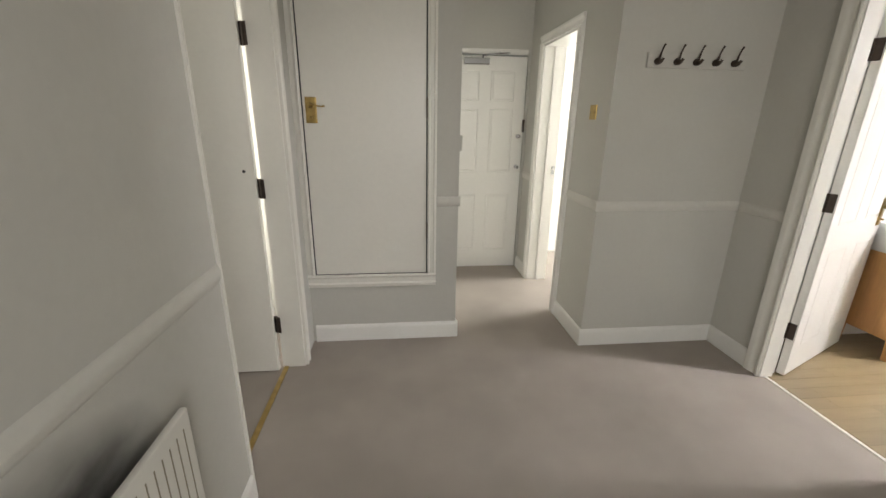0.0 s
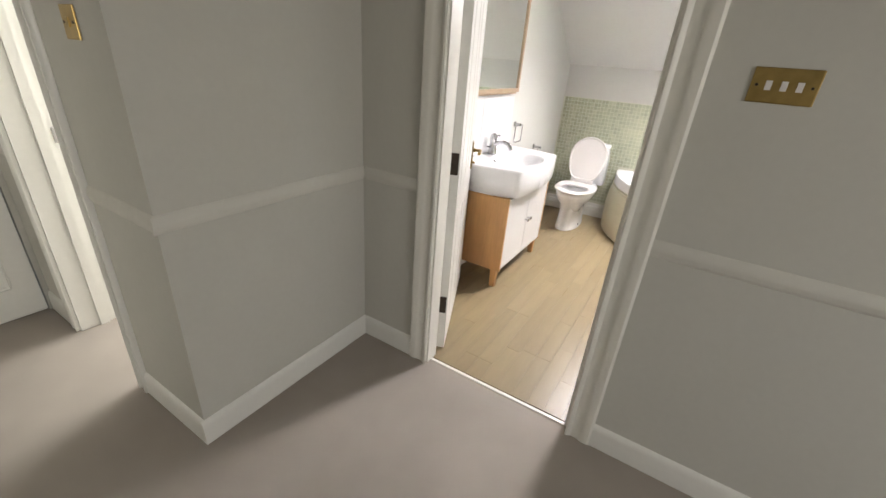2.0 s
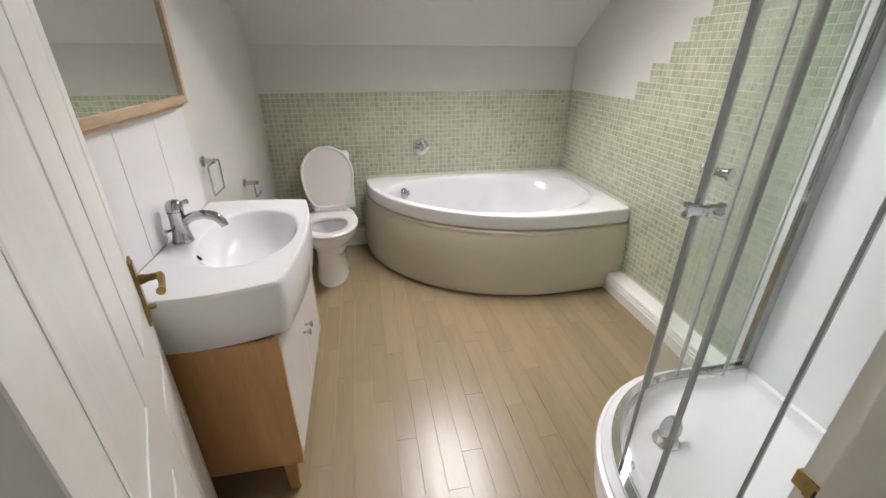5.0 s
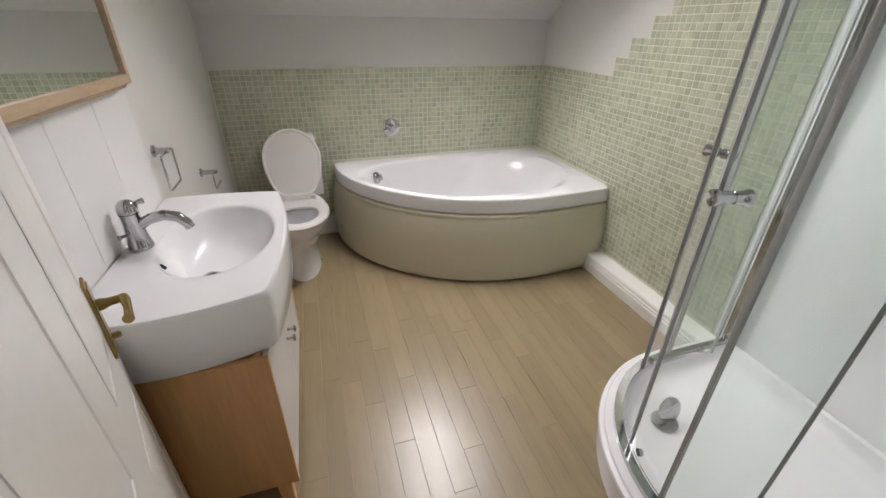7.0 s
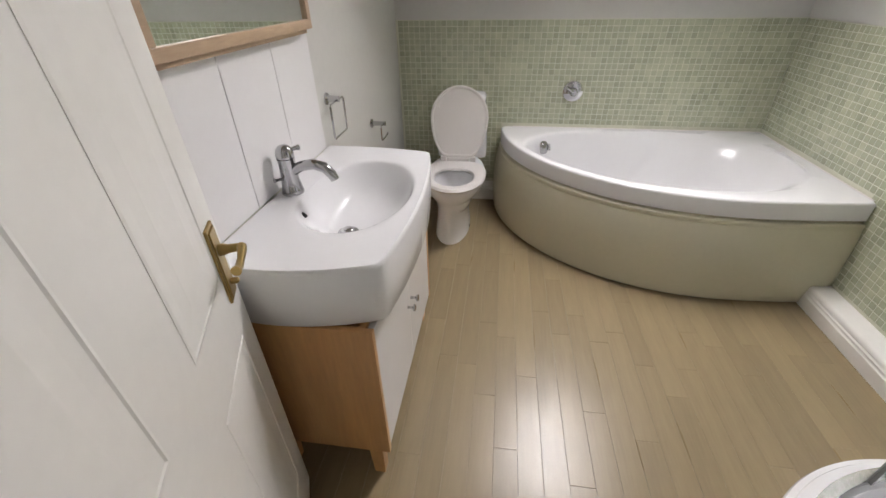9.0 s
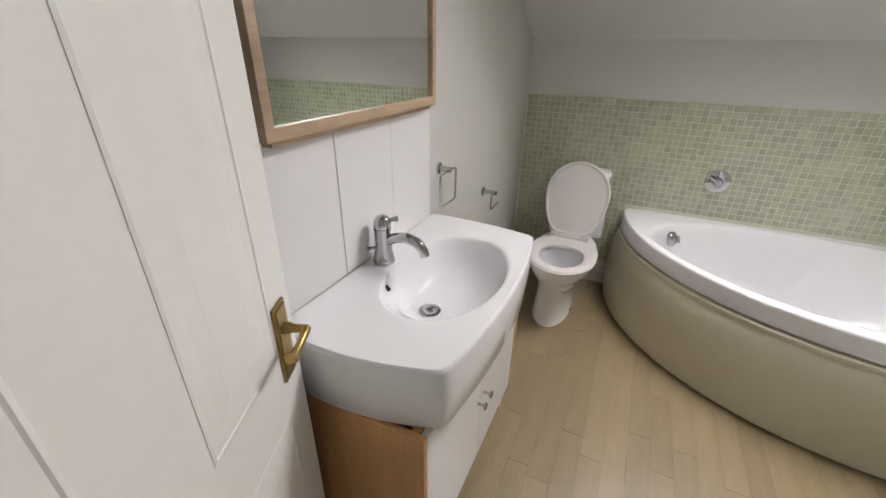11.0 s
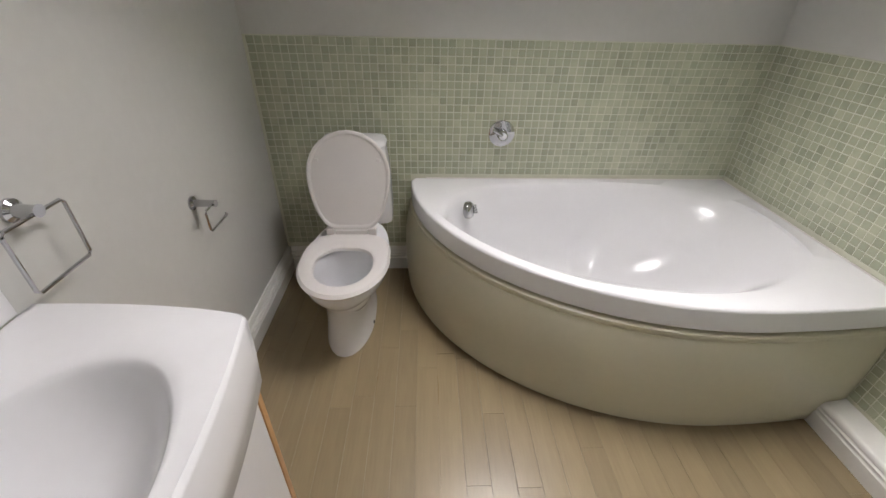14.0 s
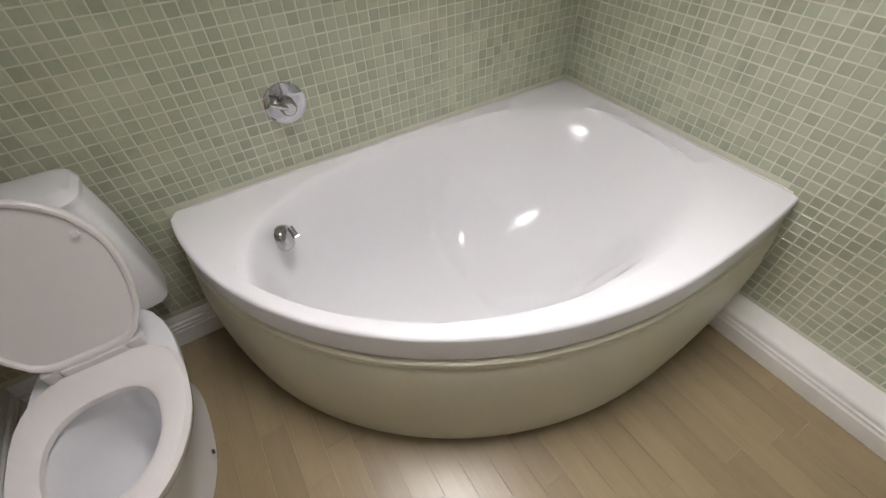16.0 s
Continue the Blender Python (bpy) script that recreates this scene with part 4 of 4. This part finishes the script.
part("arm", tube([(0.004, -0.070, 0.0), (-0.053, -0.070, 0.0), (-0.061, -0.070, -0.008), (-0.061, -0.070, -0.066), (-0.054, -0.070, -0.074), (0.052, -0.070, -0.074), (0.058, -0.070, -0.072), (0.061, -0.070, -0.066)], [0.0042] * 6 + [0.0052, 0.0052], 8), M_CHROME, tpn, smooth=True)

dl_c = SLOPE_M @ Vector(((5.146 - 4.40) / math.cos(SLOPE), 1.76, 0))
dl = tagged(new("downlight"), "round chrome recessed downlight in the sloping ceiling", "downlight")
dl.matrix_world = Matrix.Translation(dl_c) @ SLOPE_M.to_3x3().to_4x4()
part("bezel", loft([circle((0, 0, 0.002), 0.046, n=32), circle((0, 0, -0.004), 0.044, n=32), circle((0, 0, -0.006), 0.036, n=32), circle((0, 0, 0.001), 0.030, n=32)], None, False, False), M_CHROME, dl, smooth=True)
part("lens", lathe([(-0.0005, 0.031), (-0.002, 0.029)], (0, 0, 0), "z", 24), M_PLASTIC, dl)

# ---------------------------------------------------------------- shower
SC, SR = Vector((2.57, 0.40)), 0.53


def quad_line(r_off, y0=0.03, x0=None, n=28):
    """The line of the enclosure: straight from the side wall, round the corner, straight to the door wall."""
    x_left = BATH_X0 + 0.006 if x0 is None else x0
    r = SR + r_off
    pts = [(SC.x + r, y0 + (SC.y - y0) * f) for f in (0.0, 0.35, 0.7)]
    pts += [(SC.x + r * math.cos(a), SC.y + r * math.sin(a)) for a in (math.pi / 2 * i / n for i in range(n + 1))]
    pts += [(SC.x + (x_left - SC.x) * f, SC.y + r) for f in (0.35, 0.7, 1.0)]
    return pts


def band(line_in, line_out, z0, z1):
    """A solid strip between two lines of equal length."""
    bm = bmesh.new()
    rings = [[Vector((*a, z0)), Vector((*b, z0)), Vector((*b, z1)), Vector((*a, z1))] for a, b in zip(line_in, line_out)]
    return loft(rings, bm)


tray = thing("shower_tray", "white quadrant shower tray on the plank floor", "shower tray", (0, 0, 0))
corner = (BATH_X0 + 0.006, 0.031)


def tray_ring(r_off, z, back=0.0):
    line = quad_line(r_off, corner[1] + back, corner[0] + back)
    cx, cy = corner[0] + back, corner[1] + back
    tail = [(cx, cy + (SC.y + SR + r_off - cy) * f) for f in (0.75, 0.5, 0.25)] + [(cx, cy)] + [(cx + (SC.x + SR + r_off - cx) * f, cy) for f in (0.25, 0.5, 0.75)]
    return [Vector((x, y, z)) for x, y in line + tail]


rings = [tray_ring(0.046, 0.0), tray_ring(0.048, 0.11), tray_ring(0.060, 0.116), tray_ring(0.064, 0.130), tray_ring(0.060, 0.142), tray_ring(0.046, 0.146), tray_ring(0.042, 0.155), tray_ring(0.030, 0.158), tray_ring(-0.016, 0.160), tray_ring(-0.030, 0.156, 0.02), tray_ring(-0.042, 0.125, 0.03), tray_ring(-0.07, 0.108, 0.05), tray_ring(-0.14, 0.102, 0.12)]
part("tray", loft(rings), M_ACRYLIC, tray, smooth=True)
part("drain_ring", lathe([(0, 0.050), (0.004, 0.048), (0.004, 0.038), (0.001, 0.036)], (2.85, 0.62, 0.107), "z", 28), M_CHROME, tray, smooth=True)
bm = lathe([(0, 0.053), (0.004, 0.053), (0.010, 0.042), (0.012, 0.002)], (0, 0, 0), "z", 28)
bm.transform(Matrix.Translation((2.862, 0.600, 0.150)) @ Vector((-0.93, -0.02, 0.36)).to_track_quat("Z", "Y").to_matrix().to_4x4())
part("drain_cap", bm, M_CHROME, tray, "chrome drain cover tilted up", smooth=True)

cub = thing("shower_wall_panel", "white acrylic shower wall panels", "shower panel", (0, 0, 0))
part("side_panel", box((BATH_X0 + 0.006, BATH_Y0 + 0.001, 0.15), (3.185, BATH_Y0 + 0.015, 2.20), 0.003), M_ACRYLIC, cub)
part("door_wall_panel", box((BATH_X0 + 0.005, BATH_Y0 + 0.017, 0.161), (BATH_X0 + 0.015, 0.96, 2.20), 0.003), M_ACRYLIC, cub)

enc = thing("shower_enclosure", "clear glass quadrant shower enclosure with chrome frame", "shower enclosure", (0, 0, 0))
for z0, z1, nm in ((0.161, 0.182, "bottom_rail"), (1.955, 1.995, "top_rail")):
    part(nm, band(quad_line(-0.016, 0.032, BATH_X0 + 0.016), quad_line(0.014, 0.032, BATH_X0 + 0.016), z0, z1), M_CHROME, enc, smooth=True)
part("wall_profile", box((SC.x + SR - 0.018, 0.0305, 0.183), (SC.x + SR + 0.016, 0.075, 1.954), 0.002), M_CHROME, enc, "satin chrome wall profile")
part("wall_profile", box((BATH_X0 + 0.017, SC.y + SR - 0.018, 0.183), (BATH_X0 + 0.06, SC.y + SR + 0.016, 1.954), 0.002), M_CHROME, enc, "satin chrome wall profile")
g = part("fixed_pane", box((SC.x + SR - 0.004, 0.0755, 0.183), (SC.x + SR + 0.002, 0.40, 1.954)), M_GLASS, enc, "fixed clear glass pane")
g.visible_shadow = False
g = part("fixed_pane", box((BATH_X0 + 0.061, SC.y + SR - 0.004, 0.183), (SC.x, SC.y + SR + 0.002, 1.954)), M_GLASS, enc, "fixed clear glass pane")
g.visible_shadow = False

part("edge_seal", box((SC.x - 0.006, SC.y + SR - 0.010, 0.183), (SC.x + 0.006, SC.y + SR + 0.006, 1.954), 0.002), M_SEAL, enc, "grey edge seal")
part("edge_seal", box((SC.x + SR - 0.008, SC.y - 0.006, 0.183), (SC.x + SR + 0.006, SC.y + 0.006, 1.954), 0.002), M_SEAL, enc, "grey edge seal")


def arc(r, a0, a1, n=16):
    return [(SC.x + r * math.cos(radians(a0 + (a1 - a0) * i / n)), SC.y + r * math.sin(radians(a0 + (a1 - a0) * i / n))) for i in range(n + 1)]


for a0, a1, edge, zk in ((-22, 21, 21, 1.10), (67, 110, 67, 1.11)):
    d = part("sliding_door", band(arc(SR - 0.024, a0, a1), arc(SR - 0.018, a0, a1), 0.186, 1.952), M_GLASS, enc, "curved clear glass sliding door", smooth=True)
    d.visible_shadow = False
    for e in (a0, a1):
        s = 0.9 if e == a0 else -0.9
        part("seal", band(arc(SR - 0.028, e, e + s, 2), arc(SR - 0.013, e, e + s, 2), 0.186, 1.952), M_SEAL, d, "grey edge seal", smooth=True)
    inward = edge + (-5.5 if edge == 21 else 5.5)
    c = Vector((math.cos(radians(inward)), math.sin(radians(inward)), 0))
    bm = lathe([(-0.047, 0.010), (-0.045, 0.020), (-0.037, 0.021), (-0.027, 0.0155), (-0.008, 0.0155), (-0.005, 0.012), (0.005, 0.012), (0.008, 0.0155), (0.027, 0.0155), (0.037, 0.021), (0.045, 0.020), (0.047, 0.010)], (0, 0, 0), "z", 20)
    bm.transform(Matrix.Translation(Vector((SC.x, SC.y, zk)) + c * (SR - 0.021)) @ c.to_track_quat("Z", "Y").to_matrix().to_4x4())
    part("knob", bm, M_CHROME, d, "double-ended chrome knob", smooth=True)
    for da in (6, 36):
        b = edge + (-da if edge == 21 else da)
        q = Vector((math.cos(radians(b)), math.sin(radians(b)), 0))
        bm = lathe([(-0.014, 0.010), (-0.010, 0.013), (0.0, 0.013)], (0, 0, 0), "z", 14)
        bm.transform(Matrix.Translation(Vector((SC.x, SC.y, 0.205)) + q * (SR - 0.026)) @ q.to_track_quat("Z", "Y").to_matrix().to_4x4())
        part("roller", bm, M_CHROME, d, "small chrome roller", smooth=True)

# ---------------------------------------------------------------- floor planks
def chamfered(sx, sy, sz, c):
    """A slab from z = -sz to 0 with chamfered upper edges; 5 faces and 4 slopes."""
    v = [(0, 0, -sz), (sx, 0, -sz), (sx, sy, -sz), (0, sy, -sz), (0, 0, -c), (sx, 0, -c), (sx, sy, -c), (0, sy, -c), (c, c, 0), (sx - c, c, 0), (sx - c, sy - c, 0), (c, sy - c, 0)]
    f = [(8, 9, 10, 11)] + [(a, (a + 1) % 4, (a + 1) % 4 + 4, a + 4) for a in range(4)] + [(a + 4, (a + 1) % 4 + 4, (a + 1) % 4 + 8, a + 8) for a in range(4)]
    return v, f


plank_meshes = {}


def plank_mesh(length, width):
    key = (round(length, 2), round(width, 3))
    if key not in plank_meshes:
        me = bpy.data.meshes.new("plank")
        verts, faces = chamfered(key[0] - 0.0005, key[1] - 0.0005, 0.006, 0.0006)
        me.from_pydata(verts, [], faces)
        me.materials.append(M_FLOOR)
        plank_meshes[key] = me
    return plank_meshes[key]


rng = random.Random(4)
PW, y = 0.085, BATH_Y0 + 0.012
while y < BATH_Y1 - 0.01:
    w = min(PW, BATH_Y1 - y)
    x = 2.100 if DOOR_Y0 < y + w / 2 < DOOR_Y1 else BATH_X0 + 0.004
    end = BATH_X1
    first = True
    while end - x > 0.02:
        length = rng.choice((0.42, 0.55, 0.70, 0.85, 1.0)) * (rng.choice((0.35, 0.6, 0.85)) if first else 1)
        first = False
        length = round(length, 2)
        if end - x - length < 0.2:
            length = round(end - x, 2)
        ob = new("plank", plank_mesh(length, w))
        ob.parent = floor_bath
        ob.location = (x, y, 0.0)
        ob.rotation_euler = (rng.gauss(0, 0.0035), rng.gauss(0, 0.0004), 0)      # boards lie slightly out of true
        x += length
    y += PW

# ---------------------------------------------------------------- mosaic tiles
PITCH, TS, TT = 0.0345, 0.0312, 0.0035
tile_v, tile_f = chamfered(TS, TS, TT, 0.0012)
tile_me = bpy.data.meshes.new("tile")
tile_me.from_pydata(tile_v, [], tile_f)
tile_me.materials.append(M_TILE)


def mosaic(bed, cells, m, near):
    """Tiles on a bed: the 300 nearest are pieces, the rest one mesh."""
    cells = sorted(cells, key=lambda c: (Vector(c) - Vector(near)).length)
    jit = random.Random(7)
    verts, faces = [], []
    for i, (u, v) in enumerate(cells):
        local = m @ Matrix.Translation((u + jit.uniform(-0.0005, 0.0005), v + jit.uniform(-0.0005, 0.0005), jit.uniform(-0.0004, 0.0003))) @ Euler((jit.gauss(0, 0.006), jit.gauss(0, 0.006), jit.gauss(0, 0.008))).to_matrix().to_4x4()
        if i < 300:
            ob = new("tile", tile_me)
            ob.parent = bed
            ob.matrix_world = local
        else:
            k = len(verts)
            verts += [local @ Vector(p) for p in tile_v]
            faces += [tuple(j + k for j in f) for f in tile_f]
    me = bpy.data.meshes.new("mosaic_tiles")
    me.from_pydata([tuple(p) for p in verts], [], faces)
    me.materials.append(M_TILE_FAR)
    ob = new("mosaic_tiles", me)
    ob.parent = bed
    tagged(ob, "small pale green glass mosaic tiles", kind="stuff")


TILE_TOP = 1.205
# back wall: u runs from the shower side wall towards the basin wall
grid = []
for j in range(32):
    z = TILE_TOP - (j + 1) * PITCH
    for i in range(68):
        yy = BATH_Y0 + 0.008 + i * PITCH
        if yy + TS > BATH_Y1 - 0.001:
            continue
        if z > 0.56 or (yy > 1.66 and z > 0.14):
            grid.append((yy, z))
bed = tagged(part("wall_mosaic_back", boxes([((BATH_X1 - 0.0054, BATH_Y0 + 0.001, 0.146), (BATH_X1 - 0.0005, BATH_Y1 - 0.001, TILE_TOP + 0.001))]), M_GROUT), "pale green mosaic tiling with light grout behind the bath", "mosaic tiling", kind="structure")
mosaic(bed, grid, Matrix(((0, 0, -1, BATH_X1 - 0.0065), (1, 0, 0, 0), (0, 1, 0, 0), (0, 0, 0, 1))), (1.2, 0.85))

# side wall: stepped top that climbs towards the shower
def step_top(x):
    k = 0
    while x < 4.32 - 0.1173 * k and k < 12:
        k += 1
    return k


grid, bed_boxes = [], []
for i in range(57):
    xx = 5.138 - (i + 1) * PITCH
    if xx < 3.195:
        break
    rows = 3 * step_top(xx + PITCH / 2)
    for j in range(-rows, 32):
        z = TILE_TOP - (j + 1) * PITCH
        if z > 2.4:
            continue
        if (xx < 4.14 and z > 0.120) or z > 0.56:
            grid.append((xx, z))
    bed_boxes.append(((xx - 0.001, BATH_Y0 + 0.0005, 0.1195), (xx + PITCH - 0.001, BATH_Y0 + 0.0054, min(2.45, TILE_TOP + rows * PITCH + 0.001))))
bed = tagged(part("wall_mosaic_side", boxes(bed_boxes), M_GROUT), "pale green mosaic tiling with stepped top edge", "mosaic tiling", kind="structure")
mosaic(bed, grid, Matrix(((1, 0, 0, 0), (0, 0, 1, BATH_Y0 + 0.0065), (0, 1, 0, 0), (0, 0, 0, 1))), (4.0, 0.75))
